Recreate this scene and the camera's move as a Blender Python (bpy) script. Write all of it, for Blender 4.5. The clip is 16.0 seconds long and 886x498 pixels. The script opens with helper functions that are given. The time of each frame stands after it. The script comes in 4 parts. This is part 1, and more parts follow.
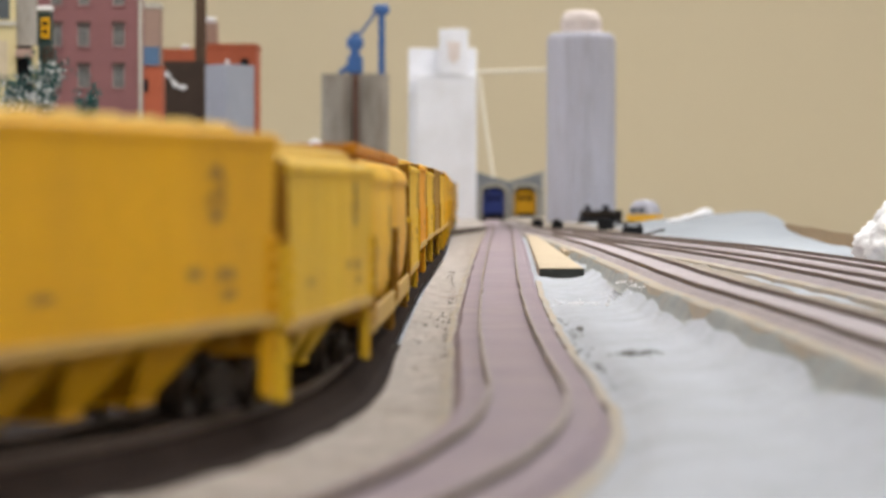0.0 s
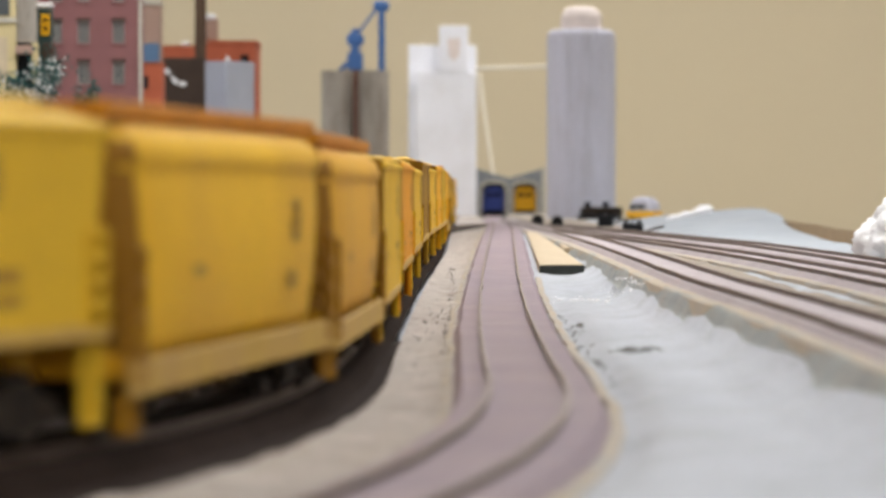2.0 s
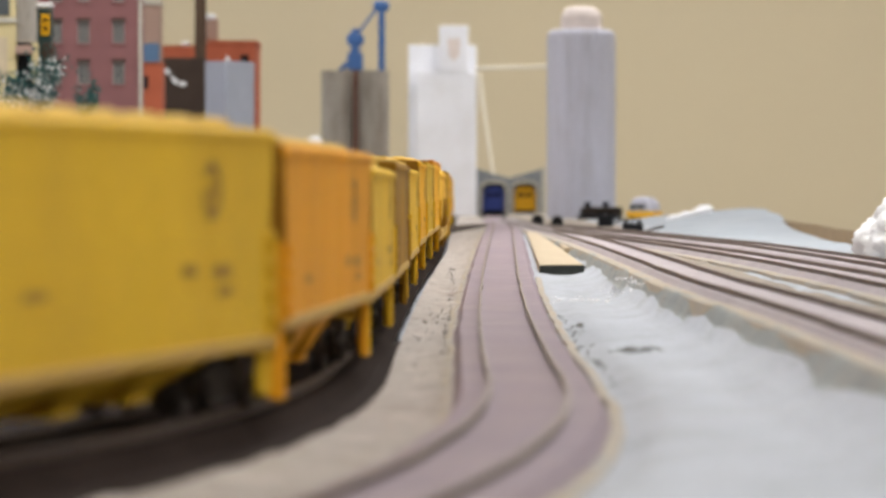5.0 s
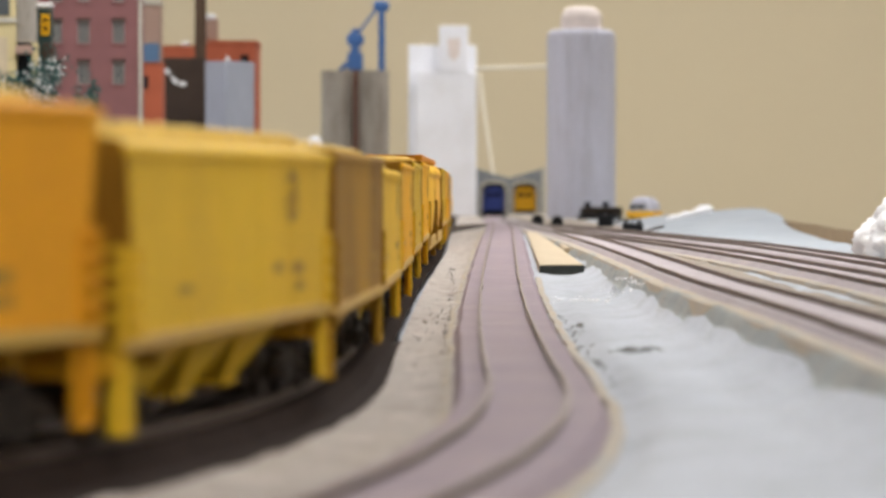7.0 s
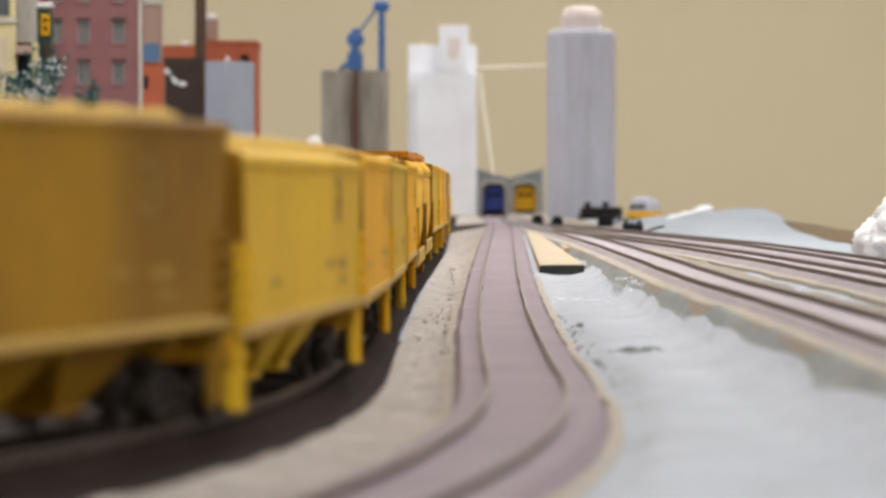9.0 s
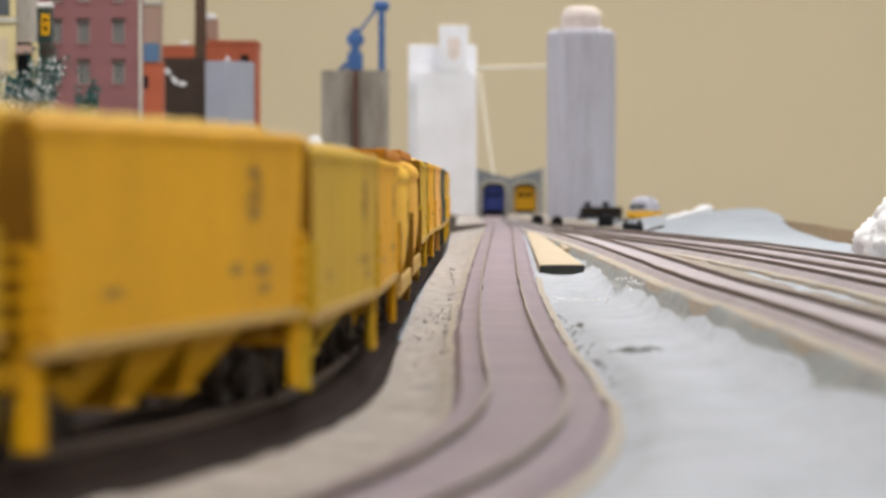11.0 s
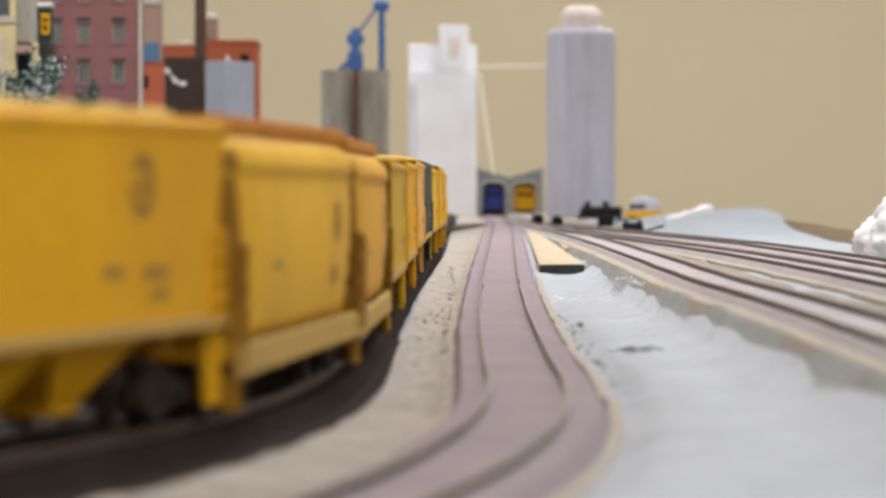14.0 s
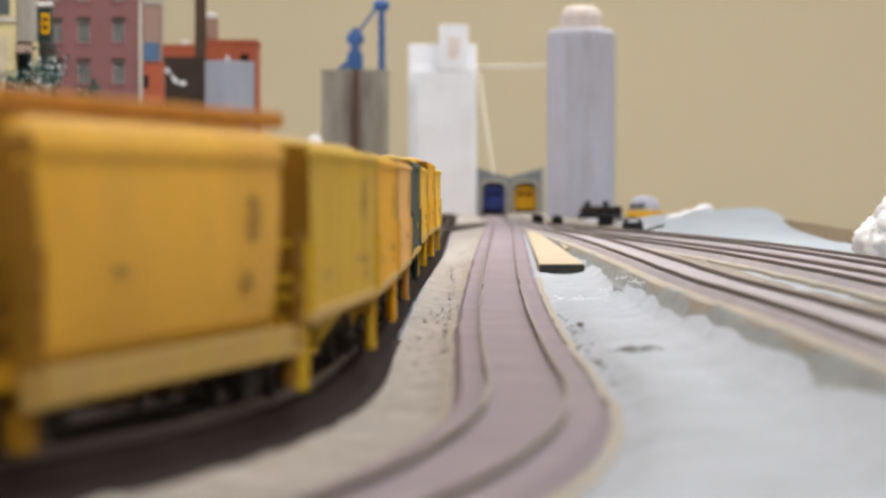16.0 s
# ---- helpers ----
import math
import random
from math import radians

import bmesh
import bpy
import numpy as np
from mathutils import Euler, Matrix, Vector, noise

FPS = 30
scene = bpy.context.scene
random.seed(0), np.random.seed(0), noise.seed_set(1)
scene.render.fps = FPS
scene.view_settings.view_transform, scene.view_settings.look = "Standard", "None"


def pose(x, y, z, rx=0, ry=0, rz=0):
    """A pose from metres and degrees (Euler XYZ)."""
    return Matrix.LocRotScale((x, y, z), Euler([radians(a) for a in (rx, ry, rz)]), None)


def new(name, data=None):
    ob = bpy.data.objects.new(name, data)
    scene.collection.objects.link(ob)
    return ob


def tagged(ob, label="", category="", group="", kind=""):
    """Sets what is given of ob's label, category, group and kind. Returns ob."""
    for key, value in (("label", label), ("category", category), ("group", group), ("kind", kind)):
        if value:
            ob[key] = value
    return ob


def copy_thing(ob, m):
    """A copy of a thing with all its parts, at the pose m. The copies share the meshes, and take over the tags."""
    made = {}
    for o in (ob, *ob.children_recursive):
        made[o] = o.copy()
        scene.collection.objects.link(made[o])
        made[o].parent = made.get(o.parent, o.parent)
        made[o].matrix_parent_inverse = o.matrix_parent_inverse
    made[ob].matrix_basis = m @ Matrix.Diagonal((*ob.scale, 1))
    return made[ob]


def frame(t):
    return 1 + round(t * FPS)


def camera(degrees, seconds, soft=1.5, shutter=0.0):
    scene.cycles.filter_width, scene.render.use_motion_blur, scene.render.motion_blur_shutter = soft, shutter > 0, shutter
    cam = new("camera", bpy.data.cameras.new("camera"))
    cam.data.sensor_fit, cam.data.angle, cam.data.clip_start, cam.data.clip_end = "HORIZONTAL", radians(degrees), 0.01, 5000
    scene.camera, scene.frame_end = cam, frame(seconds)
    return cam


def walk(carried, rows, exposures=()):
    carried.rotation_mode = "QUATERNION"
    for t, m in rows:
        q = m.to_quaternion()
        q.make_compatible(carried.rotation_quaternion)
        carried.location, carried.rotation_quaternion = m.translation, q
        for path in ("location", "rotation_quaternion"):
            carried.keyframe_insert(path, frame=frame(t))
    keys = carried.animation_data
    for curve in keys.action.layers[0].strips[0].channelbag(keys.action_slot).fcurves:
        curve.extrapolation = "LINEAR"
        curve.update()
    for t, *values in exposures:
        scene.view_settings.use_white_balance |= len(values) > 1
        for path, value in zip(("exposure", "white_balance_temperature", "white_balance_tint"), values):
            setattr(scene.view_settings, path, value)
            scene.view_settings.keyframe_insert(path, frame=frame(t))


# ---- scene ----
EXPO = 0.0
KELVIN = 6400
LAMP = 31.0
GAP_Y = 0.697
PLATEAU = 0.120
K = 1.31
# A model railway in a club room. Floor at z = 0; Z0 is the height of the rail heads on the layout.
Z0 = 1.10
EYE = 0.043                      # lens above the rail heads
cam = camera(14.23, 16.0, 2.8, 0.7)
cam.data.dof.use_dof = True
cam.data.dof.focus_distance = 1.7
cam.data.dof.aperture_fstop = 32.0


def tilt(deg):
    return pose(0, 0, Z0 + EYE, 90 - deg, 0, 0)


walk(cam, [(0.0, tilt(0.913)), (0.3, tilt(0.938)), (0.6, tilt(0.965)), (1.0, tilt(0.967)), (8.0, tilt(0.967)),
           (12.5, tilt(0.971)), (16.0, tilt(0.980))], [(0.0, EXPO, KELVIN, 10), (16.0, EXPO, KELVIN, 10)])

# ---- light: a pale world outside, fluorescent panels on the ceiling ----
world = bpy.data.worlds.new("world")
scene.world = world
world.use_nodes = True
world.node_tree.nodes["Background"].inputs[0].default_value = (0.75, 0.8, 0.9, 1)
world.node_tree.nodes["Background"].inputs[1].default_value = 0.3
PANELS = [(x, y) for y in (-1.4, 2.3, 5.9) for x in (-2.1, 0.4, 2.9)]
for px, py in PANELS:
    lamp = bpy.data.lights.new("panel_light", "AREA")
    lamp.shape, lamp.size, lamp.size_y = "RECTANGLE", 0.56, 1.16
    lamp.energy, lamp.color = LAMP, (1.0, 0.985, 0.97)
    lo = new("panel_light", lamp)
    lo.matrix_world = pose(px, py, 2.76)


# ---- materials ----
def material(name, color, rough=0.6, metal=0.0, scale=60.0, amount=0.12, fine=900.0, bump=0.15, dirt=None, dirt_amount=0.0,
             dirt_scale=25.0, stretch=(1, 1, 1), vary=0.0, spec=0.3, lumps=0.0):
    """Base colour with broad stains, fine grain and relief; object space, in metres."""
    m = bpy.data.materials.new(name)
    m.use_nodes = True
    nt = m.node_tree
    b = nt.nodes["Principled BSDF"]
    b.inputs["Roughness"].default_value, b.inputs["Metallic"].default_value = rough, metal
    b.inputs["Specular IOR Level"].default_value = spec
    tc, mp = nt.nodes.new("ShaderNodeTexCoord"), nt.nodes.new("ShaderNodeMapping")
    mp.inputs["Scale"].default_value = stretch
    nt.links.new(tc.outputs["Object"], mp.inputs["Vector"])

    def tex(s, detail):
        n = nt.nodes.new("ShaderNodeTexNoise")
        n.inputs["Scale"].default_value, n.inputs["Detail"].default_value = s, detail
        nt.links.new(mp.outputs["Vector"], n.inputs["Vector"])
        return n

    def mix(kind, fac, c1, c2):
        n = nt.nodes.new("ShaderNodeMix")
        n.data_type, n.blend_type = "RGBA", kind
        for sock, v in ((n.inputs["Factor"], fac), (n.inputs[6], c1), (n.inputs[7], c2)):
            if hasattr(v, "links") or hasattr(v, "is_linked"):
                nt.links.new(v, sock)
            elif isinstance(v, (int, float)):
                sock.default_value = v
            else:
                sock.default_value = (*v, 1)
        return n.outputs[2]

    broad, grain = tex(scale, 4), tex(fine, 3)
    lo_c = tuple(c * (1 - amount * 1.6) for c in color)
    hi_c = tuple(min(1, c * (1 + amount)) for c in color)
    col = mix("MIX", broad.outputs["Fac"], lo_c, hi_c)
    ramp = nt.nodes.new("ShaderNodeMapRange")
    ramp.inputs[1].default_value, ramp.inputs[2].default_value = 0.35, 0.65
    nt.links.new(grain.outputs["Fac"], ramp.inputs[0])
    ramp.inputs[3].default_value, ramp.inputs[4].default_value = 1 - amount * 0.7, 1 + amount * 0.4
    comb = nt.nodes.new("ShaderNodeCombineColor")
    for i in range(3):
        nt.links.new(ramp.outputs[0], comb.inputs[i])
    col = mix("MULTIPLY", 1.0, col, comb.outputs[0])
    if dirt:
        d = tex(dirt_scale, 6)
        r = nt.nodes.new("ShaderNodeMapRange")
        r.inputs[1].default_value, r.inputs[2].default_value = 0.45, 0.75
        r.inputs[3].default_value, r.inputs[4].default_value = 0, dirt_amount
        nt.links.new(d.outputs["Fac"], r.inputs[0])
        col = mix("MIX", r.outputs[0], col, dirt)
    if vary:
        info, hsv = nt.nodes.new("ShaderNodeObjectInfo"), nt.nodes.new("ShaderNodeHueSaturation")
        r = nt.nodes.new("ShaderNodeMapRange")
        r.inputs[3].default_value, r.inputs[4].default_value = 1 - vary, 1 + vary
        nt.links.new(info.outputs["Random"], r.inputs[0])
        nt.links.new(r.outputs[0], hsv.inputs["Value"])
        nt.links.new(col, hsv.inputs["Color"])
        col = hsv.outputs[0]
    nt.links.new(col, b.inputs["Base Color"])
    if bump:
        bp = nt.nodes.new("ShaderNodeBump")
        bp.inputs["Strength"].default_value, bp.inputs["Distance"].default_value = bump, 0.0006
        nt.links.new(grain.outputs["Fac"], bp.inputs["Height"])
        if lumps:
            b2 = nt.nodes.new("ShaderNodeBump")
            b2.inputs["Strength"].default_value, b2.inputs["Distance"].default_value = 1.0, lumps
            nt.links.new(tex(95, 5).outputs["Fac"], b2.inputs["Height"])
            nt.links.new(b2.outputs[0], bp.inputs["Normal"])
        nt.links.new(bp.outputs[0], b.inputs["Normal"])
    return m


def glow(name, color, strength):
    m = bpy.data.materials.new(name)
    m.use_nodes = True
    b = m.node_tree.nodes["Principled BSDF"]
    b.inputs["Base Color"].default_value = (*color, 1)
    b.inputs["Emission Color"].default_value, b.inputs["Emission Strength"].default_value = (*color, 1), strength
    return m


M_WALL = material("wall_paint", (0.645, 0.555, 0.385), 0.85, scale=1.2, amount=0.04, fine=220, bump=0.1)
M_ROOM = material("room_paint", (0.62, 0.56, 0.45), 0.85, scale=1.2, amount=0.03, fine=220, bump=0.1)
M_CEIL = material("ceiling_white", (0.8, 0.79, 0.76), 0.9, scale=3, amount=0.03, fine=150)
M_FLOOR = material("floor_tile", (0.32, 0.29, 0.25), 0.5, scale=4, amount=0.1, fine=90)
M_WOOD = material("bench_wood", (0.42, 0.29, 0.16), 0.7, scale=14, amount=0.25, fine=160, stretch=(1, 8, 8))
M_PLASTER = material("grey_plaster", (0.475, 0.50, 0.55), 0.85, scale=26, amount=0.12, fine=420, bump=0.5,
                     dirt=(0.27, 0.28, 0.26), dirt_amount=0.35, dirt_scale=70, lumps=0.0011)
M_SAND = material("sandy_shoulder", (0.485, 0.435, 0.395), 0.9, scale=45, amount=0.2, fine=1100, bump=0.7,
                  dirt=(0.25, 0.2, 0.16), dirt_amount=0.6, dirt_scale=110, lumps=0.003)
M_MAUVE = material("mauve_ballast", (0.315, 0.252, 0.285), 0.85, scale=30, amount=0.1, fine=900, bump=0.35,
                   dirt=(0.42, 0.34, 0.32), dirt_amount=0.4, dirt_scale=18)
M_LILAC = material("lilac_ballast", (0.44, 0.385, 0.405), 0.85, scale=30, amount=0.12, fine=900, bump=0.35, dirt=(0.5, 0.46, 0.45), dirt_amount=0.5,
                   dirt_scale=18)
M_BANK = material("green_grey_bank", (0.34, 0.36, 0.355), 0.9, scale=40, amount=0.2, fine=600, bump=0.6, dirt=(0.42, 0.36, 0.29), dirt_amount=0.4, dirt_scale=26,
                  lumps=0.002)
M_SCRUB = material("brown_grey_scrub", (0.3, 0.26, 0.225), 0.9, scale=40, amount=0.2, fine=700, bump=0.6, dirt=(0.46, 0.38, 0.27), dirt_amount=0.6, dirt_scale=36,
                   lumps=0.003)
M_PEBBLE = material("dark_pebble", (0.17, 0.165, 0.15), 0.9, scale=200, amount=0.3)
# brown bed, darkened further to carry the train's shade; the crossover shares it
M_BROWNSHADE = material("brown_bed_and_shade", (0.033, 0.022, 0.018), 0.95, scale=60, amount=0.3, fine=900, bump=0.5, spec=0.08)
M_CORK = material("patchy_cork", (0.47, 0.4, 0.31), 0.85, scale=30, amount=0.15, fine=700, bump=0.4, dirt=(0.4, 0.39, 0.37), dirt_amount=0.95,
                  dirt_scale=22)
M_CUT = material("dark_cut_end", (0.05, 0.055, 0.05), 0.85, scale=150, amount=0.3)
M_CREAM = material("cream_board", (0.55, 0.45, 0.31), 0.75, scale=30, amount=0.12, fine=500, dirt=(0.35, 0.26, 0.18), dirt_amount=0.35,
                   dirt_scale=60)
M_RAIL = material("rusty_rail", (0.125, 0.088, 0.072), 0.55, 0.35, scale=120, amount=0.3, fine=1500)
M_HEAD = material("worn_rail_head", (0.27, 0.2, 0.15), 0.45, 0.4, scale=90, amount=0.3, fine=1500)
M_BLACK = material("black_plastic", (0.012, 0.012, 0.014), 0.6, scale=120, amount=0.3, spec=0.1)
M_DARK = material("truck_black", (0.03, 0.024, 0.02), 0.7, scale=200, amount=0.4, dirt=(0.1, 0.07, 0.045), dirt_amount=0.4, dirt_scale=150, spec=0.1)
M_STEEL = material("wheel_steel", (0.09, 0.075, 0.065), 0.5, 0.4, scale=200, amount=0.3)
M_WHITE = material("white_card", (0.83, 0.835, 0.88), 0.7, scale=12, amount=0.05, fine=300, dirt=(0.5, 0.47, 0.42), dirt_amount=0.25, dirt_scale=16)
M_PAPER = material("white_paper", (0.88, 0.88, 0.9), 0.8, scale=30, amount=0.05, fine=400, bump=0.4)
M_TUBE = material("ivory_tube", (0.74, 0.69, 0.58), 0.7, scale=60, amount=0.08)
M_CAP = material("pinkish_cap", (0.75, 0.66, 0.62), 0.7, scale=60, amount=0.1)
M_SILO = material("silo_grey", (0.55, 0.55, 0.64), 0.65, scale=14, amount=0.1, fine=300, stretch=(3, 3, 0.5), dirt=(0.3, 0.29, 0.3), dirt_amount=0.4,
                  dirt_scale=20)
M_GRAIN = material("weathered_concrete", (0.37, 0.335, 0.29), 0.85, scale=18, amount=0.2, fine=300, stretch=(2, 2, 0.5), dirt=(0.13, 0.1, 0.08),
                   dirt_amount=0.6, dirt_scale=22)
M_RUST = material("rust_pipe", (0.17, 0.085, 0.06), 0.8, scale=90, amount=0.2)
M_BLUE = material("blue_paint", (0.06, 0.16, 0.42), 0.5, scale=90, amount=0.15)
M_NAVY = material("navy_paint", (0.02, 0.04, 0.2), 0.45, scale=90, amount=0.15)
M_ARCH = material("dull_arch", (0.37, 0.35, 0.3), 0.85, scale=60, amount=0.12)
M_SLATE = material("slate_blue", (0.09, 0.16, 0.27), 0.6, scale=60, amount=0.15)
M_SLAB = material("blue_grey_slab", (0.35, 0.385, 0.43), 0.8, scale=18, amount=0.1, fine=420, bump=0.3, dirt=(0.45, 0.46, 0.46), dirt_amount=0.4, dirt_scale=14)
M_PORTAL = material("portal_grey", (0.2, 0.21, 0.225), 0.85, scale=60, amount=0.15)
M_TRIM = material("portal_trim", (0.5, 0.47, 0.4), 0.8, scale=60, amount=0.1)
M_BRICK = material("brick_red", (0.235, 0.105, 0.105), 0.85, scale=30, amount=0.15, fine=700, vary=0.06)
M_BRICK2 = material("brick_brown", (0.06, 0.04, 0.03), 0.85, scale=40, amount=0.25, fine=700)
M_ORANGE = material("orange_brick", (0.42, 0.105, 0.05), 0.8, scale=40, amount=0.15)
M_CREAMW = material("cream_stucco", (0.6, 0.5, 0.27), 0.8, scale=40, amount=0.08)
M_TAN = material("tan_wall", (0.36, 0.24, 0.19), 0.8, scale=40, amount=0.1)
M_GREYW = material("grey_siding", (0.42, 0.45, 0.53), 0.6, scale=40, amount=0.08)
M_GLASS = material("dark_pane", (0.09, 0.1, 0.105), 0.15, scale=60, amount=0.2)
M_LEAF = material("teal_leaf", (0.03, 0.1, 0.09), 0.7, scale=200, amount=0.3, vary=0.2)
M_PETAL = material("pale_flower", (0.7, 0.7, 0.68), 0.7, scale=200, amount=0.1)
M_TWIG = material("twig_brown", (0.09, 0.06, 0.04), 0.8)


def car_paint(name, color, dirt=(0.3, 0.15, 0.03), amount=0.3):
    return material(name, color, 0.58, scale=22, amount=0.1, fine=700, bump=0.05, dirt=dirt, dirt_amount=amount, dirt_scale=15, stretch=(1, 1, 0.7), spec=0.12)


M_YELLOW = car_paint("yellow_paint", (0.88, 0.465, 0.008))
M_YELLOW2 = car_paint("lemon_paint", (0.84, 0.53, 0.03))
M_AMBER = car_paint("amber_paint", (0.88, 0.39, 0.012))
M_MUDDY = car_paint("muddy_yellow", (0.44, 0.235, 0.012), (0.11, 0.045, 0.015), 0.75)
M_OCHRE = car_paint("ochre_paint", (0.92, 0.54, 0.03), (0.42, 0.2, 0.05), 0.35)
M_DUSTY = car_paint("dusty_tan", (0.85, 0.47, 0.045), (0.44, 0.21, 0.05), 0.38)
M_OLIVE = car_paint("olive_yellow", (0.68, 0.44, 0.025))
M_PEACH = car_paint("peach_paint", (0.88, 0.5, 0.14))
M_PALE = car_paint("pale_yellow_roof", (0.84, 0.58, 0.14))
# brown dirt mixed with the shade between cars, for end sheets and steps
M_DIRTSHADE = car_paint("dirt_and_shade_brown", (0.34, 0.165, 0.012), (0.12, 0.05, 0.012), 0.6)
M_ROOFO = material("rust_orange_roof", (0.56, 0.21, 0.004), 0.75, scale=60, amount=0.2)
M_DUST = material("dusty_sill", (0.58, 0.37, 0.075), 0.7, scale=50, amount=0.15, dirt=(0.4, 0.24, 0.12), dirt_amount=0.5, dirt_scale=40)
M_LOGO = material("faded_black", (0.3, 0.17, 0.02), 0.6, scale=120, amount=0.25)
M_GREEN = car_paint("teal_green_paint", (0.03, 0.06, 0.06), (0.1, 0.09, 0.06), 0.3)
M_UNDERSHADE = car_paint("underside_shade_brown", (0.12, 0.065, 0.012), (0.03, 0.018, 0.008), 0.7)
M_DULLAMBER = car_paint("dull_amber", (0.6, 0.31, 0.012), (0.2, 0.09, 0.015), 0.5)
M_LETTER = material("faded_letters", (0.42, 0.24, 0.02), 0.6, scale=120, amount=0.25)
M_FRAME = material("grey_frame", (0.42, 0.41, 0.38), 0.7, scale=90, amount=0.1)
M_STACK = material("chimney_brown", (0.1, 0.062, 0.04), 0.85, scale=60, amount=0.2)
M_TEAL = material("dark_teal", (0.03, 0.06, 0.06), 0.5, scale=80, amount=0.2)


# ---- mesh helpers ----
def link(name, bm, mat, parent=None, label="", smooth=False):
    me = bpy.data.meshes.new(name)
    bmesh.ops.recalc_face_normals(bm, faces=bm.faces)
    bm.to_mesh(me)
    bm.free()
    me.materials.append(mat)
    if smooth:
        for p in me.polygons:
            p.use_smooth = True
    ob = new(name, me)
    ob.parent = parent
    if label:
        ob["label"] = label
    return ob


def part(name, bm, mat, parent, label="", smooth=False):
    return link(name, bm, mat, parent, label, smooth)


def thing(name, x, y, z, label, category, group="", turn=0.0, kind=""):
    ob = new(name)
    ob.empty_display_size = 0.02
    ob.matrix_world = pose(x, y * K, z + Z0, 0, 0, turn)
    return tagged(ob, label, category, group, kind)


def box(bm, x0, x1, y0, y1, z0, z1, bevel=0.0):
    vs = bmesh.ops.create_cube(bm, size=1.0)["verts"]
    for v in vs:
        v.co = Vector((x0 + (v.co.x + 0.5) * (x1 - x0), y0 + (v.co.y + 0.5) * (y1 - y0), z0 + (v.co.z + 0.5) * (z1 - z0)))
    if bevel:
        es = list({e for v in vs for e in v.link_edges})
        bmesh.ops.bevel(bm, geom=es, offset=bevel, segments=1, affect="EDGES")
    return bm


def boxed(x0, x1, y0, y1, z0, z1, bevel=0.0):
    return box(bmesh.new(), x0, x1, y0, y1, z0, z1, bevel)


def tube(bm, p, q, r, r2=None, seg=8):
    p, q = Vector(p), Vector(q)
    d = q - p
    m = Matrix.Translation((p + q) / 2) @ d.to_track_quat("Z", "Y").to_matrix().to_4x4()
    bmesh.ops.create_cone(bm, cap_ends=True, segments=seg, radius1=r, radius2=r if r2 is None else r2, depth=d.length, matrix=m)
    return bm


def rings(bm, loops, caps=True):
    """Skin a row of closed loops of points."""
    rows = [[bm.verts.new(p) for p in lp] for lp in loops]
    n = len(rows[0])
    for a, b in zip(rows, rows[1:]):
        for i in range(n):
            bm.faces.new((a[i], a[(i + 1) % n], b[(i + 1) % n], b[i]))
    if caps:
        bm.faces.new(rows[0][::-1])
        bm.faces.new(rows[-1])
    return bm


def weld(bm):
    bmesh.ops.remove_doubles(bm, verts=bm.verts, dist=1e-6)
    return bm


def smoothstep(a, b, v):
    u = min(1, max(0, (v - a) / (b - a)))
    return u * u * (3 - 2 * u)


# ---- the lines of the tracks: straight runs that bend away to the side behind the camera ----
def spline(pts, y):
    """Height or offset at y through control points, smooth."""
    if y <= pts[0][0]:
        return pts[0][1]
    if y >= pts[-1][0]:
        return pts[-1][1] + (y - pts[-1][0]) * (pts[-1][1] - pts[-2][1]) / (pts[-1][0] - pts[-2][0])
    for i in range(len(pts) - 1):
        if pts[i][0] <= y <= pts[i + 1][0]:
            (x1, v1), (x2, v2) = pts[i], pts[i + 1]
            m1 = (v2 - pts[i - 1][1]) / (x2 - pts[i - 1][0]) if i else (v2 - v1) / (x2 - x1)
            m2 = (pts[i + 2][1] - v1) / (pts[i + 2][0] - x1) if i + 2 < len(pts) else (v2 - v1) / (x2 - x1)
            h = x2 - x1
            u = (y - x1) / h
            return (v1 * (1 + 2 * u) * (1 - u) ** 2 + m1 * h * u * (1 - u) ** 2 + v2 * u * u * (3 - 2 * u) + m2 * h * u * u * (u - 1))


def path(start, radius, ease, turn, offs, zs, y_end, rise=0.0, lean=0.0, step=0.014):
    """Points (x, y, z): round an eased bend behind the camera, then up the straight to y_end. Depths of the lists are in units of K metres."""
    x, y, a, run = spline(offs, start), start * K, lean, 0.0
    bend = []
    while a < radians(turn):
        run += step
        a += step / radius * min(1, run / ease)
        x, y = x - step * math.sin(a), y - step * math.cos(a)
        bend.append(Vector((x, y, zs[0][1] + rise * smoothstep(0.1, 0.95, run))))
    for i in range(int((x + 2.5) / 0.05)):
        bend.append(bend[-1] + Vector((-0.05, 0.05 * math.cos(a) / math.sin(a) * -1, 0)))
    out = bend[::-1]
    k = int((y_end - start) * K / step)
    for i in range(k + 1):
        v = start + (y_end - start) * i / k
        out.append(Vector((spline(offs, v), v * K, spline(zs, v))))
    return out


TRAIN = path(0.779, 0.83, 0.636, 95, [(0.779, -0.03425), (0.878, -0.0325), (1.031, -0.0302), (1.336, -0.0258), (1.809, -0.0169), (2.29, -0.0125), (2.863, -0.0088), (3.359, -0.002),
                                       (3.817, 0.002), (4.58, 0.008)],
             [(0.779, -0.0018), (0.88, -0.0019), (1.0, -0.0009), (1.15, 0.001), (1.38, 0.003), (1.8, 0.003), (3.0, 0.002), (4.4, 0.002)], 4.55, 0.009, 0.01376)
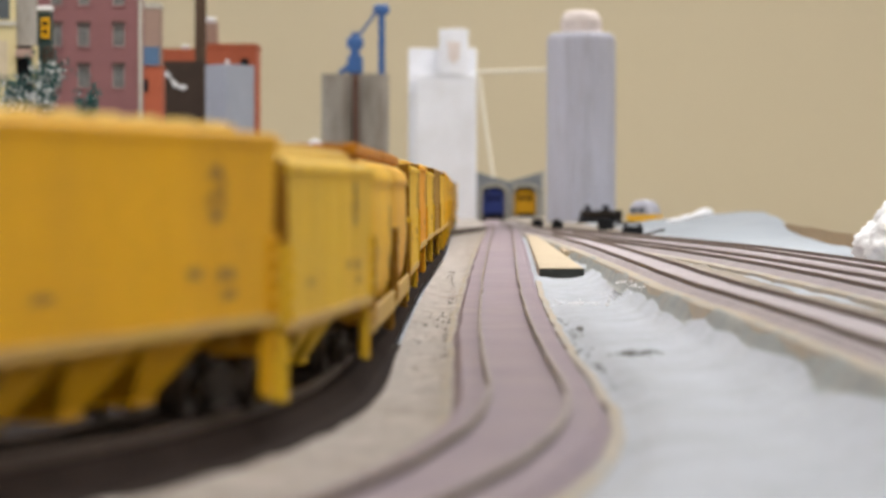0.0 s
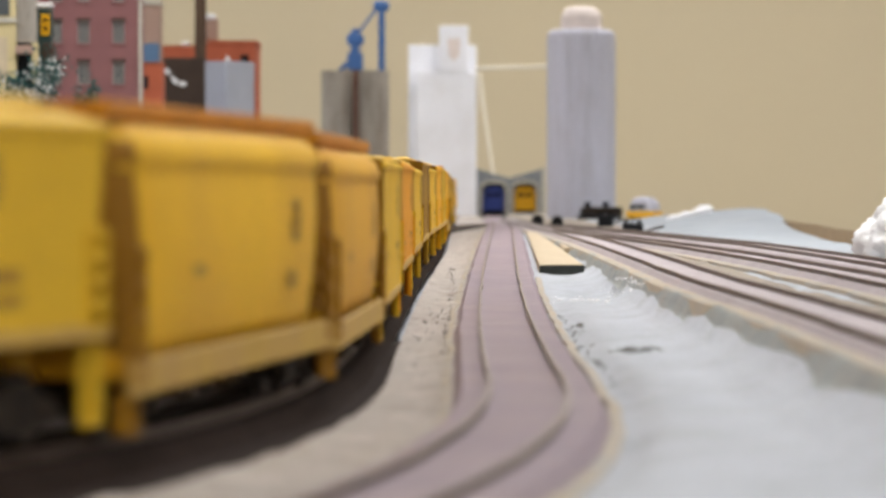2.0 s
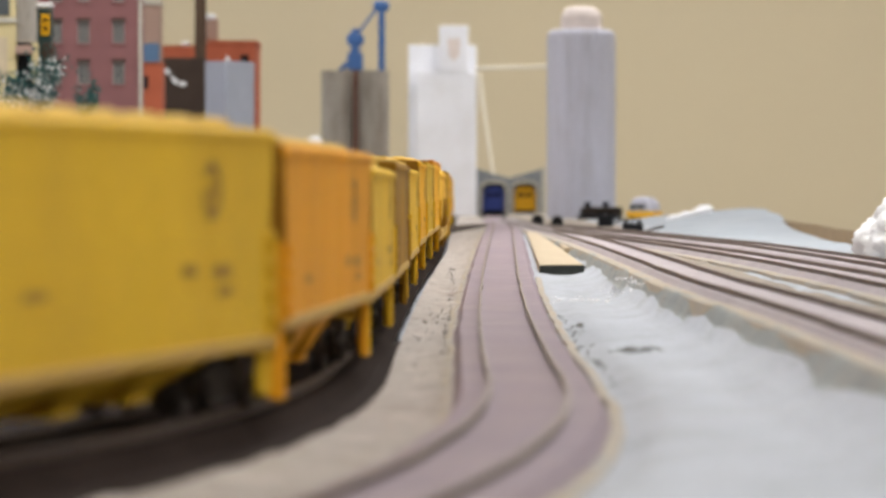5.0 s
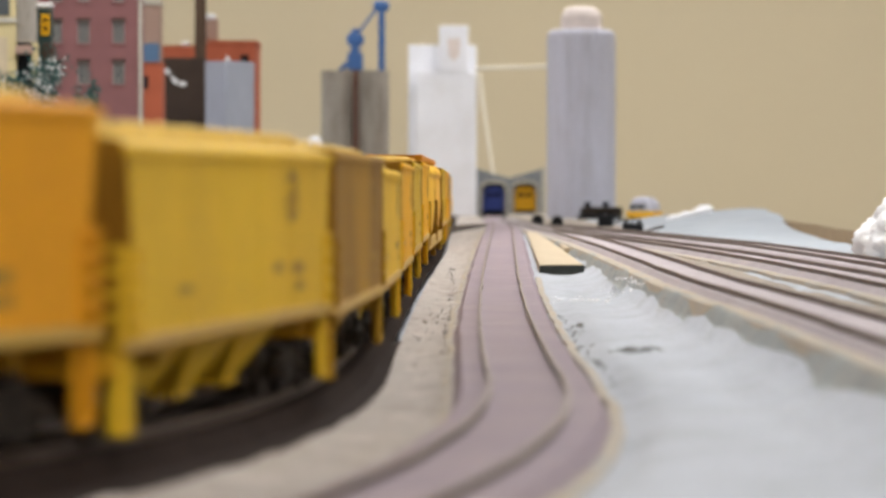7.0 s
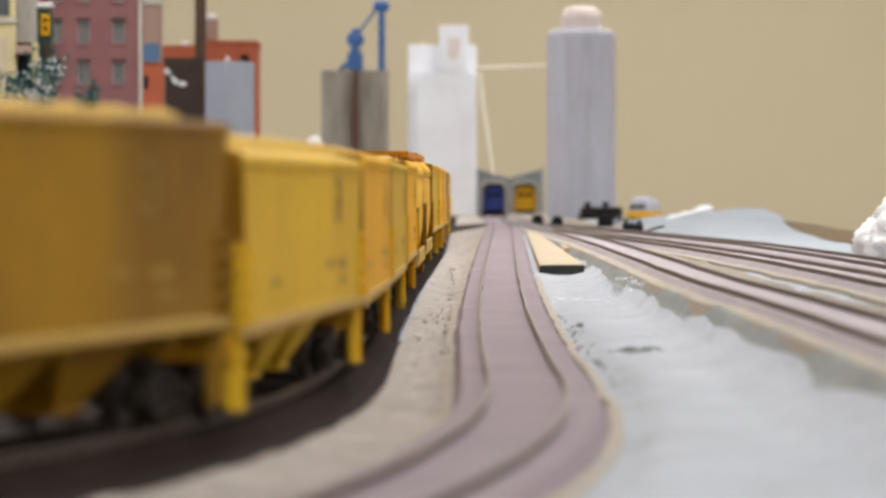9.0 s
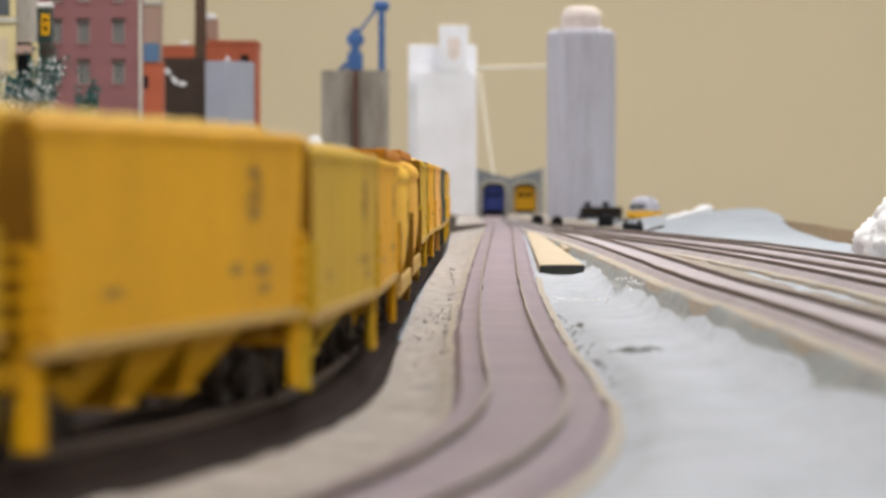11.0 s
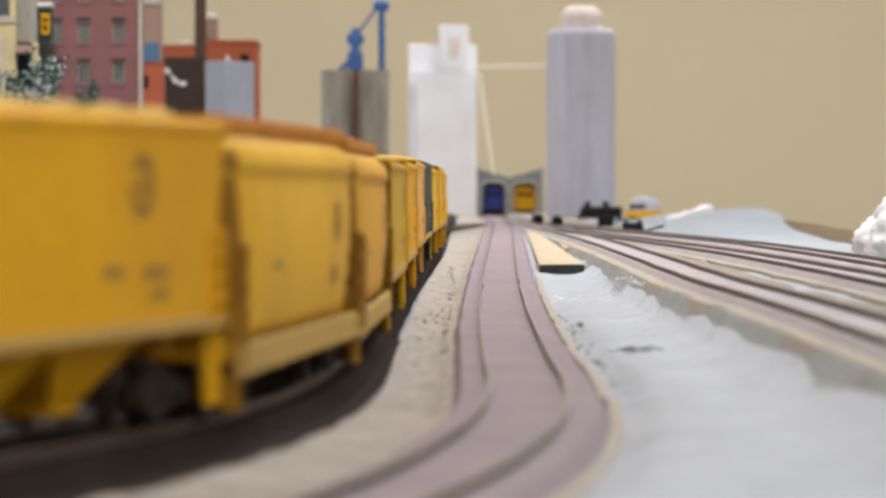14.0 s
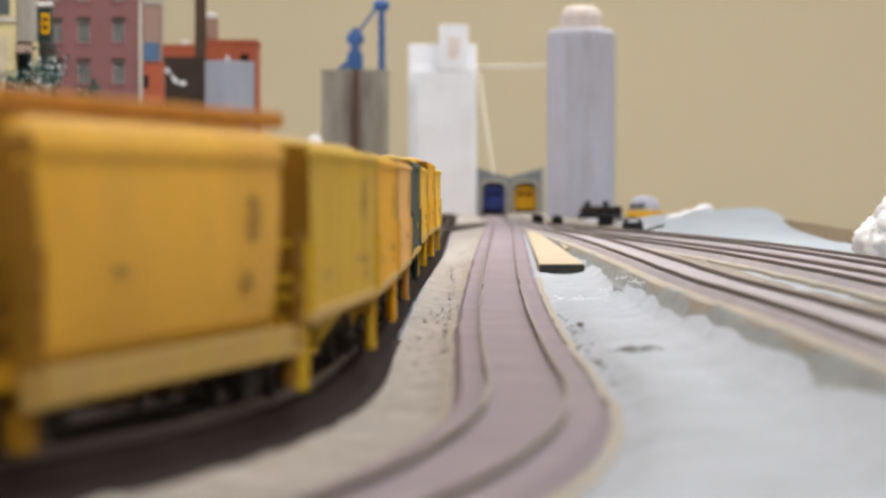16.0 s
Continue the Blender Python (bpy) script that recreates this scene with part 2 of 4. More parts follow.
MAIN = path(0.67, 1.6, 0.16, 95, [(0.63, 0.0196), (0.72, 0.0198), (0.88, 0.0207), (1.06, 0.0232), (1.38, 0.0293), (2.0, 0.0435), (2.8, 0.061), (4.8, 0.0895)],
            [(0.7, -0.001), (1.2, 0.0005), (1.6, 0.0045), (2.1, 0.008), (2.7, 0.007), (3.5, 0.002), (4.8, -0.003)], 5.3)


def line(offs, zs, y0, y1, step=0.015):
    k = int((y1 - y0) / step)
    return [Vector((spline(offs, y0 + (y1 - y0) * i / k), K * (y0 + (y1 - y0) * i / k), spline(zs, y0 + (y1 - y0) * i / k))) for i in range(k + 1)]


YZ = [(0.0, 0.011), (1.6, 0.0105), (2.6, 0.008), (4.0, 0.002)]
YARD_A = line([(0.0, 0.098), (0.5, 0.1035), (0.75, 0.1035), (1.0, 0.099), (1.3, 0.1), (1.7, 0.1005), (2.2, 0.097), (3.0, 0.088), (3.9, 0.091)], YZ, -0.3, 3.9)
YARD_B = line([(0.0, 0.155), (0.8, 0.16), (1.2, 0.157), (1.5, 0.147), (1.8, 0.13), (2.1, 0.112), (2.5, 0.1)], YZ, -0.3, 2.35)
YARD_C = line([(0.0, 0.2), (1.1, 0.198), (1.6, 0.19), (1.9, 0.172), (2.4, 0.135), (2.9, 0.108)], YZ, -0.3, 2.75)
CROSSOVER = line([(2.75, -0.008), (2.9, 0.002), (3.05, 0.022), (3.2, 0.047), (3.35, 0.0655), (3.5, 0.0715)], [(2.7, 0.0015), (3.5, 0.0015)], 2.75, 3.5, 0.01)


def side_of(pts, i):
    a, b = pts[max(0, i - 1)], pts[min(len(pts) - 1, i + 1)]
    d = (b - a).normalized()
    return Vector((d.y, -d.x, 0))


def strip(name, pts, profile, mat, parent, label="", wob=0.0, seed=0):
    """Sweep a cross-section of (offset to the side, height) along a line."""
    bm = bmesh.new()
    loops = []
    for i, p in enumerate(pts):
        s = side_of(pts, i)
        w = wob * (noise.noise(Vector((seed, p.y * 9, 1))) + 0.6 * noise.noise(Vector((seed + 5, p.y * 23, 1)))) if wob else 0
        loops.append([p + s * (o + (w if abs(o) > 0 else 0)) + Vector((0, 0, h)) for o, h in profile])
    rings(bm, loops)
    return part(name, bm, mat, parent, label)


def rail_profile(x):
    w, f = 0.00045, 0.0008
    return [(x - f, -0.0026), (x + f, -0.0026), (x + f, -0.0022), (x + 0.0003, -0.0018), (x + 0.0003, -0.0009), (x + w, -0.0007), (x + w, -0.00012),
            (x - w, -0.00012), (x - w, -0.0007), (x - 0.0003, -0.0009), (x - 0.0003, -0.0018), (x - f, -0.0022)]


def track(name, pts, label, bed=M_MAUVE, half=0.0150, left=None, wave=0.0005, seed=0):
    t = thing(name, 0, 0, 0, label, "railway track", "tracks of the layout")
    strip("roadbed", pts, [(-(left or half) - 0.003, -0.006), (-(left or half), -0.0019), (half, -0.0019), (half + 0.003, -0.006)], bed, t, wob=0.0006, seed=seed)
    for sgn in (-1, 1):
        r = strip("rail", pts, rail_profile(sgn * 0.0087), M_RAIL, t, "rusty brown steel rail", wob=wave, seed=seed + 3)
        x = sgn * 0.0087
        strip("rail_head", pts, [(x - 0.00042, -0.0001), (x + 0.00042, -0.0001), (x + 0.00036, 0), (x - 0.00036, 0)], M_HEAD, r, "worn bright rail top",
              wob=wave, seed=seed + 3)
    return t


# ---- the room ----
def structure(name, bm, mat, label):
    return tagged(link(name, bm, mat), label, "room", kind="structure")


structure("floor", boxed(-3.6, 5.2, -3.2, 8.0, -0.1, 0), M_FLOOR, "speckled vinyl floor of the club room")
structure("ceiling", boxed(-3.6, 5.2, -3.2, 8.0, 2.8, 2.9), M_CEIL, "white plaster ceiling of the club room")
structure("wall_north", boxed(-3.6, 5.2, 7.9, 8.05, 0.003, 2.797), M_WALL, "plain beige painted wall behind the layout")
structure("wall_south", boxed(-3.6, 5.2, -3.35, -3.2, 0.003, 2.797), M_ROOM, "plain beige painted wall")
structure("wall_west", boxed(-3.75, -3.6, -3.2, 7.9, 0.003, 2.797), M_ROOM, "plain beige painted wall")
structure("wall_east", boxed(5.2, 5.35, -3.2, 7.9, 0.003, 2.797), M_ROOM, "plain beige painted wall")
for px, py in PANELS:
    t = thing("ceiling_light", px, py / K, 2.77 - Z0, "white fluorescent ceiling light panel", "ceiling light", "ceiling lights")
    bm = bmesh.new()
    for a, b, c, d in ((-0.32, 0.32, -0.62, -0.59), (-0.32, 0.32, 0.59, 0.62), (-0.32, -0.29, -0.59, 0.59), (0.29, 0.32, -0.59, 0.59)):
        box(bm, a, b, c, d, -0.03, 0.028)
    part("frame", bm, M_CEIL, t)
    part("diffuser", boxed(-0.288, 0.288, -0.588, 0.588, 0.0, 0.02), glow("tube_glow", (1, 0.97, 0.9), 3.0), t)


# ---- the ground of the layout: one sheet of plaster, low between the tracks ----
def nearest(pts, x, y):
    """Sideways distance to a line, its height there; pts holds its depths, offsets and heights."""
    ys, xs, zs, leans = pts
    lean = np.interp(y, ys, leans)
    return abs(np.interp(y, ys, xs) - x) * lean + 9 * (y > ys[-1] + 0.02), float(np.interp(y, ys, zs))


def columns(pts):
    run = [p for p in pts if p.y > -0.35 and p.x > -1.2]
    lean = [abs(side_of(run, i).x) for i in range(len(run))]
    return [np.array(c) for c in ([p.y for p in run], [p.x for p in run], [p.z for p in run], lean)]


def board_edge(y):
    return spline([(0.0, 0.262), (1.4, 0.27), (1.9, 0.294), (2.4, 0.324), (2.9, 0.352), (3.2, 0.366), (4.6, 0.44)], y / K)


def ground_height(x, y, lines):
    base = -0.0048 + 0.0024 * noise.noise(Vector((x * 14, y * 4, 0))) + 0.0006 * noise.noise(Vector((x * 34, y * 9, 3)))
    base += 0.0048 * smoothstep(0.066, 0.09, x)
    if x > 0.18:
        up = spline([(0.0, 0.001), (1.4, 0.0022), (2.2, 0.003), (2.6, 0.0055), (2.9, 0.0115), (3.05, 0.0135), (3.3, 0.005), (4.0, -0.002)], y / K)
        base += up * smoothstep(0.18, 0.25, x) + 0.008 * smoothstep(0.25, 0.35, x) * smoothstep(2.3, 3.0, y / K) * (1 - smoothstep(3.05, 3.4, y / K))
    z = base
    for pts, flat in lines:
        d, h = nearest(pts, x, y)
        k = 1 - smoothstep(flat, flat + 0.006, d)
        z = z * (1 - k) + (h - (0.0105 if flat > 0.03 else 0.0058)) * k
    return z


def ground():
    ys = [-1.6 + i * 0.1 for i in range(17)] + [0.1 + i * 0.013 for i in range(190)] + [2.57 + i * 0.035 for i in range(122)]
    xs = [-2.6 + i * 0.12 for i in range(20)] + [-0.2 + i * 0.004 for i in range(150)]
    lines = [(columns(YARD_A), 0.0162), (columns(YARD_B), 0.0175), (columns(YARD_C), 0.021), (columns(MAIN), 0.0225), (columns(TRAIN), 0.044)]
    bm = bmesh.new()
    rows = []
    for y in ys:
        row = []
        for x in xs:
            xx = min(x, board_edge(y)) if x > 0.2 else x
            beyond = x < np.interp(y, lines[4][0][0], lines[4][0][1]) - 0.02
            z = ground_height(xx, y, lines) if -0.25 < x and y > 0 and not (beyond and y < 1.9) else -0.012
            row.append(bm.verts.new((xx + (0.00001 * (x - xx)), y, z)))
        rows.append(row)
    for a, b in zip(rows, rows[1:]):
        for i in range(len(xs) - 1):
            bm.faces.new((a[i], a[i + 1], b[i + 1], b[i]))
    for f in bm.faces:
        c = f.calc_center_median()
        worn = c.y / K > 2.8 + 0.15 * noise.noise(c * 30) and -0.2 < c.x < 0.2 + 0.02 * noise.noise(c * 40)
        f.material_index = 2 if worn else 1 if c.x > 0.212 else 0
    g = link("ground", bm, M_PLASTER, smooth=True)
    g.data.materials.append(M_SLAB)
    g.data.materials.append(M_SCRUB)
    g.location.z = Z0
    return tagged(g, "rough pale grey plaster ground of the layout", "ground", kind="structure")


ground()
# dark strip along the train's line: the train's shade painted into its colour
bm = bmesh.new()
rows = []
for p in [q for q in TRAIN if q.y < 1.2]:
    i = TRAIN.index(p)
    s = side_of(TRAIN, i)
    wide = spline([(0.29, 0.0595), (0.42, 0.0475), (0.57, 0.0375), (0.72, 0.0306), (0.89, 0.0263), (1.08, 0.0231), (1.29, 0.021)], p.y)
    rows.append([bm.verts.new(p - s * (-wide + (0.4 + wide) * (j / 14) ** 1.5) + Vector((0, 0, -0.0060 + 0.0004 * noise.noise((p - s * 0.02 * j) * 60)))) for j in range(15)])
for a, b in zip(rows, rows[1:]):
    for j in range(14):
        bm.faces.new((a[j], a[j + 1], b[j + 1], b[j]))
g = link("verge", bm, M_BROWNSHADE, smooth=True)
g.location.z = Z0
tagged(g, "dark brown strip with the train's shade painted beside its track", "ground", kind="structure")
bench = structure("benchwork", boxed(-2.6, 0.24, -1.6, 6.8, -0.06, -0.02), M_WOOD, "plywood bench top under the layout")
bench.location.z = Z0
bm = bmesh.new()
for x in (-2.5, -1.2, 0.1):
    for y in (-1.5, 1.2, 3.9, 6.6):
        box(bm, x, x + 0.09, y, y + 0.09, 0.0, Z0 - 0.06)
structure("bench_legs", bm, M_WOOD, "plain timber legs under the layout")

# ---- tracks ----
track("main_track", MAIN, "mauve model railway track with rusty wavy rails", seed=2)
# the bed under the train has the train's shade in its colour
track("train_track", TRAIN, "brown model railway track, train's shade painted into its bed", bed=M_BROWNSHADE, half=0.0128, seed=7)
track("siding_track", YARD_A, "lilac grey yard track with rusty rails on a raised bed", bed=M_LILAC, left=0.0108, wave=0.0009, seed=11)
track("siding_track", YARD_B, "lilac grey yard track with rusty rails on a raised bed", bed=M_LILAC, left=0.0108, wave=0.0009, seed=17)
track("crossover_track", CROSSOVER, "dark brown crossover track between two lines", bed=M_BROWNSHADE, half=0.013, seed=29)
track("siding_track", YARD_C, "lilac grey yard track with rusty rails on a raised bed", bed=M_LILAC, wave=0.0009, seed=23)


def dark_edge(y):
    """How far the dark bed and painted train shade reach beyond the train's line; wider round the bend."""
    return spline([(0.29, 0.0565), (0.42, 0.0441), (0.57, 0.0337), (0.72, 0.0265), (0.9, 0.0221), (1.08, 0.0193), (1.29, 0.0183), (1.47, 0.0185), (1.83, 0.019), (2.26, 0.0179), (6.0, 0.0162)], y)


def between_tracks():
    """The sandy strip that fills the space between the train's line and the main line."""
    bm = bmesh.new()
    rows = []
    cross = 14
    for i, p in enumerate(TRAIN):
        if p.x < -0.6 or p.y > 4.45 * K:
            continue
        s = side_of(TRAIN, i)
        q = min(MAIN, key=lambda v: (v - p).length)
        wide = (q - p).dot(s) - 0.0165
        row = []
        for j in range(cross + 1):
            u = j / cross
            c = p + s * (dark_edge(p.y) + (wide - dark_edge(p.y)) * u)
            lump = 0.0007 * noise.noise(Vector((c.x * 130, c.y * 60, 2))) + 0.0005 * noise.noise(Vector((c.x * 420, c.y * 260, 5)))
            row.append(bm.verts.new((c.x, c.y, p.z * (1 - u) + q.z * u - 0.0044 - 0.001 * math.sin(u * math.pi) + lump)))
        rows.append(row)
    for a, b in zip(rows, rows[1:]):
        for j in range(cross):
            bm.faces.new((a[j], a[j + 1], b[j + 1], b[j]))
    g = link("sandy_shoulder", bm, M_SAND, smooth=True)
    g.location.z = Z0
    tagged(g, "sandy beige strip between two tracks", "ground", kind="structure")


between_tracks()


def edging(name, pts, a, b, z, y0, y1, seed, label, mat):
    run = [p for p in pts if y0 < p.y / K < y1]
    sg = 1 if b > a else -1
    o = strip(name, run, [(a, z - 0.006), (a, z), (b, z - 0.0004), (b + sg * 0.001, z - 0.006)], mat, None, wob=0.0016, seed=seed)
    o.location.z = Z0
    tagged(o, label, "edging", kind="structure")


edging("edging_main", MAIN, 0.0178, 0.0205, -0.0046, -0.3, 1.4, 41, "patchy cork edge beside the main track", M_CORK)
edging("edging_inner", MAIN, -0.0178, -0.0195, -0.0042, 0.3, 3.2, 43, "patchy cork edge beside the main track", M_CORK)
edging("edging_yard", YARD_A, -0.0125, -0.0175, -0.0040, -0.2, 2.6, 47, "patchy cork edge of the raised yard", M_CORK)
edging("edging_siding", YARD_B, -0.0125, -0.0165, -0.0040, -0.2, 1.9, 53, "patchy cork edge of the raised yard", M_CORK)


def bank(name, pts, a, b, za, zb, y0, y1, mat, label, seed):
    """A lumpy slope beside a line, from offset a down to offset b."""
    bm = bmesh.new()
    rows = []
    for i, p in enumerate(pts):
        if not y0 < p.y / K < y1:
            continue
        s = side_of(pts, i)
        row = []
        for j in range(9):
            u = j / 8
            c = p + s * (a + (b - a) * u)
            lump = (0.0007 + 0.0008 * u) * noise.noise(Vector((c.x * 90, c.y * 14, seed))) + 0.0005 * noise.noise(Vector((c.x * 300, c.y * 60, seed)))
            c = c + s * (0.0022 * u * noise.noise(Vector((c.y * 11, seed, 2))))
            row.append(bm.verts.new((c.x, c.y, p.z + za + (zb - za) * smoothstep(0, 1, u) + lump)))
        rows.append(row)
    for r, q in zip(rows, rows[1:]):
        for j in range(8):
            bm.faces.new((r[j], r[j + 1], q[j + 1], q[j]))
    g = link(name, bm, mat, smooth=True)
    g.location.z = Z0
    tagged(g, label, "ground", kind="structure")


bank("bank_yard", YARD_A, -0.0165, -0.0212, -0.0042, -0.0118, -0.2, 2.5, M_BANK, "green grey plaster slope below the yard track", 3)
bank("verge_yard", YARD_A, 0.0172, 0.0345, -0.0047, -0.0052, -0.2, 1.75, M_SCRUB, "brown grey strip between yard tracks", 5)
bank("verge_siding", YARD_B, 0.0172, 0.0225, -0.0044, -0.0056, -0.2, 1.7, M_LILAC, "lilac grey strip between yard tracks", 6)


def scatter(name, spots, count, size, mat, label, seed):
    """Loose grains round (x, depth, spread across, spread along)."""
    rnd = random.Random(seed)
    bm = bmesh.new()
    lines = [(columns(YARD_A), 0.0235), (columns(MAIN), 0.0225), (columns(TRAIN), 0.024)]
    for k in range(count):
        x, v, sx, sy = rnd.choice(spots)
        x, y = rnd.gauss(x, sx), rnd.gauss(v, sy) * K
        d, h = nearest(lines[1][0], x, y)
        z = h - 0.0052 if x < np.interp(y, lines[1][0][0], lines[1][0][1]) else ground_height(x, y, lines)
        r = size * rnd.uniform(0.5, 1.4)
        m = Matrix.Translation((x, y, z + r * 0.3)) @ Euler((rnd.uniform(0, 6), rnd.uniform(0, 6), rnd.uniform(0, 6))).to_matrix().to_4x4()
        vs = bmesh.ops.create_icosphere(bm, subdivisions=1, radius=r, matrix=m)["verts"]
        for w in vs:
            w.co.z = z + (w.co.z - z) * 0.6
    g = link(name, bm, mat)
    g.location.z = Z0
    tagged(g, label, "gravel", kind="stuff")


# the two long thin spots draw a plaster crack with pebbles
scatter("gravel", [(0.055, 0.80, 0.0025, 0.005), (0.062, 0.805, 0.002, 0.004), (0.056, 0.79, 0.002, 0.004), (0.0455, 0.96, 0.001, 0.05), (0.0435, 0.78, 0.001, 0.05),
                   (0.047, 0.935, 0.002, 0.010)], 110, 0.00065, M_PEBBLE, "dark pebbles, some drawing cracks in the grey plaster", 3)
scatter("white_grit", [(0.058, 1.2, 0.007, 0.02), (0.068, 1.16, 0.008, 0.02), (0.075, 1.1, 0.006, 0.03)], 100, 0.0006, M_PAPER, "white grit along the foot of the slope", 4)
scatter("brown_grit", [(0.0045, 1.35, 0.0008, 0.06), (0.0032, 1.1, 0.0008, 0.1), (0.0016, 0.9, 0.0008, 0.05), (-0.004, 1.1, 0.005, 0.25)], 300, 0.0005, M_PEBBLE,
        "dark grit on the sandy strip", 5)


# ---- the train ----
BODY_W = 0.0180
EAVE, RISE = 0.0526, 0.0012      # flat-sided cars: top of the sides, ridge of the roof above it
DOME = 0.0550                    # rounded cars: crown of the barrel
PITCH = 0.206                    # coupler to coupler
SPEED = PITCH / 1.245


def section_flat(low, eave, ridge, w=BODY_W):
    half = [(w, low), (w, eave), (w - 0.0009, eave + 0.0007), (w * 0.5, ridge - 0.0003), (0.0, ridge)]
    return half + [(-x, z) for x, z in reversed(half) if x > 0]


def section_round(w=BODY_W):
    """The barrel of a rounded hopper: bulging sides, a seam under the shoulder, tucked in towards the sill."""
    half = [(0.86, 0.0140), (0.915, 0.018), (0.96, 0.024), (0.985, 0.031), (0.98, 0.039), (0.955, 0.0452), (0.942, 0.0464), (0.992, 0.0474), (0.99, 0.0490), (0.94, 0.0514),
            (0.80, 0.0534), (0.5, 0.0545), (0.0, DOME)]
    return [(x * w, z) for x, z in half] + [(-x * w, z) for x, z in reversed(half) if x > 0]


def slope_ends(bm, top, rake, most):
    """Rake the ends of a hopper body: full length at the top, drawn in towards the bays lower down."""
    far = max(v.co.y for v in bm.verts)
    for v in bm.verts:
        if abs(v.co.y) > far - 0.02:
            v.co.y -= math.copysign(min(most, rake * max(0.0, top - v.co.z)), v.co.y)
    return bm


def darken_ends(ob, mat):
    """Give the end sheets of a body a brown that holds dirt and the gap's shade."""
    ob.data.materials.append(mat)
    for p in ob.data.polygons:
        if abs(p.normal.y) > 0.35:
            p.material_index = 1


def loft(section, stations):
    """stations: (y, width factor, z factor about the sill)."""
    bm = bmesh.new()
    rings(bm, [[Vector((x * kw, y, 0.015 + (z - 0.015) * kz)) for x, z in section] for y, kw, kz in stations])
    return bm


def add_truck(car, y):
    truck = part("truck", boxed(-0.010, 0.010, y - 0.004, y + 0.004, 0.0045, 0.0105, 0.0008), M_DARK, car, "black truck bolster")
    for s in (-1, 1):
        bm = bmesh.new()
        prof = [(-0.0135, 0.0035), (-0.0135, 0.0075), (-0.009, 0.0078), (-0.005, 0.0098), (0.005, 0.0098), (0.009, 0.0078), (0.0135, 0.0075), (0.0135, 0.0035),
                (0.0095, 0.0035), (0.006, 0.0022), (-0.006, 0.0022), (-0.0095, 0.0035)]
        rings(bm, [[Vector((s * 0.0122 + o, y + a, b)) for a, b in prof] for o in (-0.0009, 0.0009)])
        for a in (-0.0105, 0.0105):
            tube(bm, (s * 0.0125, y + a, 0.0052), (s * 0.0145, y + a, 0.0052), 0.0018)
        part("side_frame", bm, M_DARK, truck, "black cast side frame")
    for a in (-0.0105, 0.0105):
        bm = bmesh.new()
        tube(bm, (-0.0115, 0, 0), (0.0115, 0, 0), 0.001)
        for s in (-1, 1):
            tube(bm, (s * 0.0076, 0, 0), (s * 0.0098, 0, 0), 0.0052, seg=18)
            tube(bm, (s * 0.0070, 0, 0), (s * 0.0078, 0, 0), 0.0059, seg=18)
        w = part("wheelset", bm, M_STEEL, truck, "dull steel wheels on an axle")
        w.location = (0, y + a, 0.0052)


def wall_with_holes(bm, x0, x1, z0, z1, y0, y1, holes):
    """One wall that leaves openings (centre, sill height, width, height) free."""
    xs = sorted({x0, x1, *[round(c - w / 2, 6) for c, _, w, _ in holes], *[round(c + w / 2, 6) for c, _, w, _ in holes]})
    zs = sorted({z0, z1, *[round(z, 6) for _, z, _, _ in holes], *[round(z + h, 6) for _, z, _, h in holes]})
    for a, b in zip(xs, xs[1:]):
        for c, d in zip(zs, zs[1:]):
            mx, mz = (a + b) / 2, (c + d) / 2
            if not any(abs(mx - cx) < w / 2 and z < mz < z + h for cx, z, w, h in holes):
                box(bm, a, b, y0, y1, c, d)
    return weld(bm)


def ladder(car, s, y, mat, z0, z1, width=0.007):
    """A side ladder and, round the corner, an end ladder."""
    n = 4
    gap = (z1 - z0) / n
    x = s * (BODY_W - 0.0002)
    bm = wall_with_holes(bmesh.new(), y - width / 2, y + width / 2, z0, z1, 0.0, 0.0009, [(y, z0 + i * gap + 0.0005, width - 0.0018, gap - 0.0014) for i in range(n)])
    for v in bm.verts:
        v.co = Vector((x + s * v.co.y, v.co.x, v.co.z))
    part("ladder", bm, mat, car)
    c, e = s * (BODY_W - 0.0040), math.copysign(1, y)
    bm = wall_with_holes(bmesh.new(), c - 0.0035, c + 0.0035, z0, z1, 0.0, 0.0009, [(c, z0 + i * gap + 0.0005, 0.0052, gap - 0.0014) for i in range(n)])
    for v in bm.verts:
        v.co = Vector((v.co.x, y + e * (width / 2 + v.co.y), v.co.z))
    part("end_ladder", bm, mat, car)


def stirrup(car, s, y, mat, low):
    """The step that hangs below the corner: a bent strap along the side and across the end."""
    x, e = s * (BODY_W - 0.0012), math.copysign(1, y)
    bm = bmesh.new()
    for dy in (-0.0026, 0.0026):
        box(bm, x - 0.0006, x + 0.0006, y + dy - 0.0006, y + dy + 0.0006, 0.0030, low)
    box(bm, x - 0.0007, x + 0.0007, y - 0.0032, y + 0.0032, 0.0024, 0.0040)
    a, b = sorted((s * (BODY_W - 0.0034), s * (BODY_W - 0.0008)))
    box(bm, a, b, y + e * 0.0042 - 0.0004, y + e * 0.0042 + 0.0004, 0.0026, low, 0.0002)
    part("stirrup", bm, mat, car)


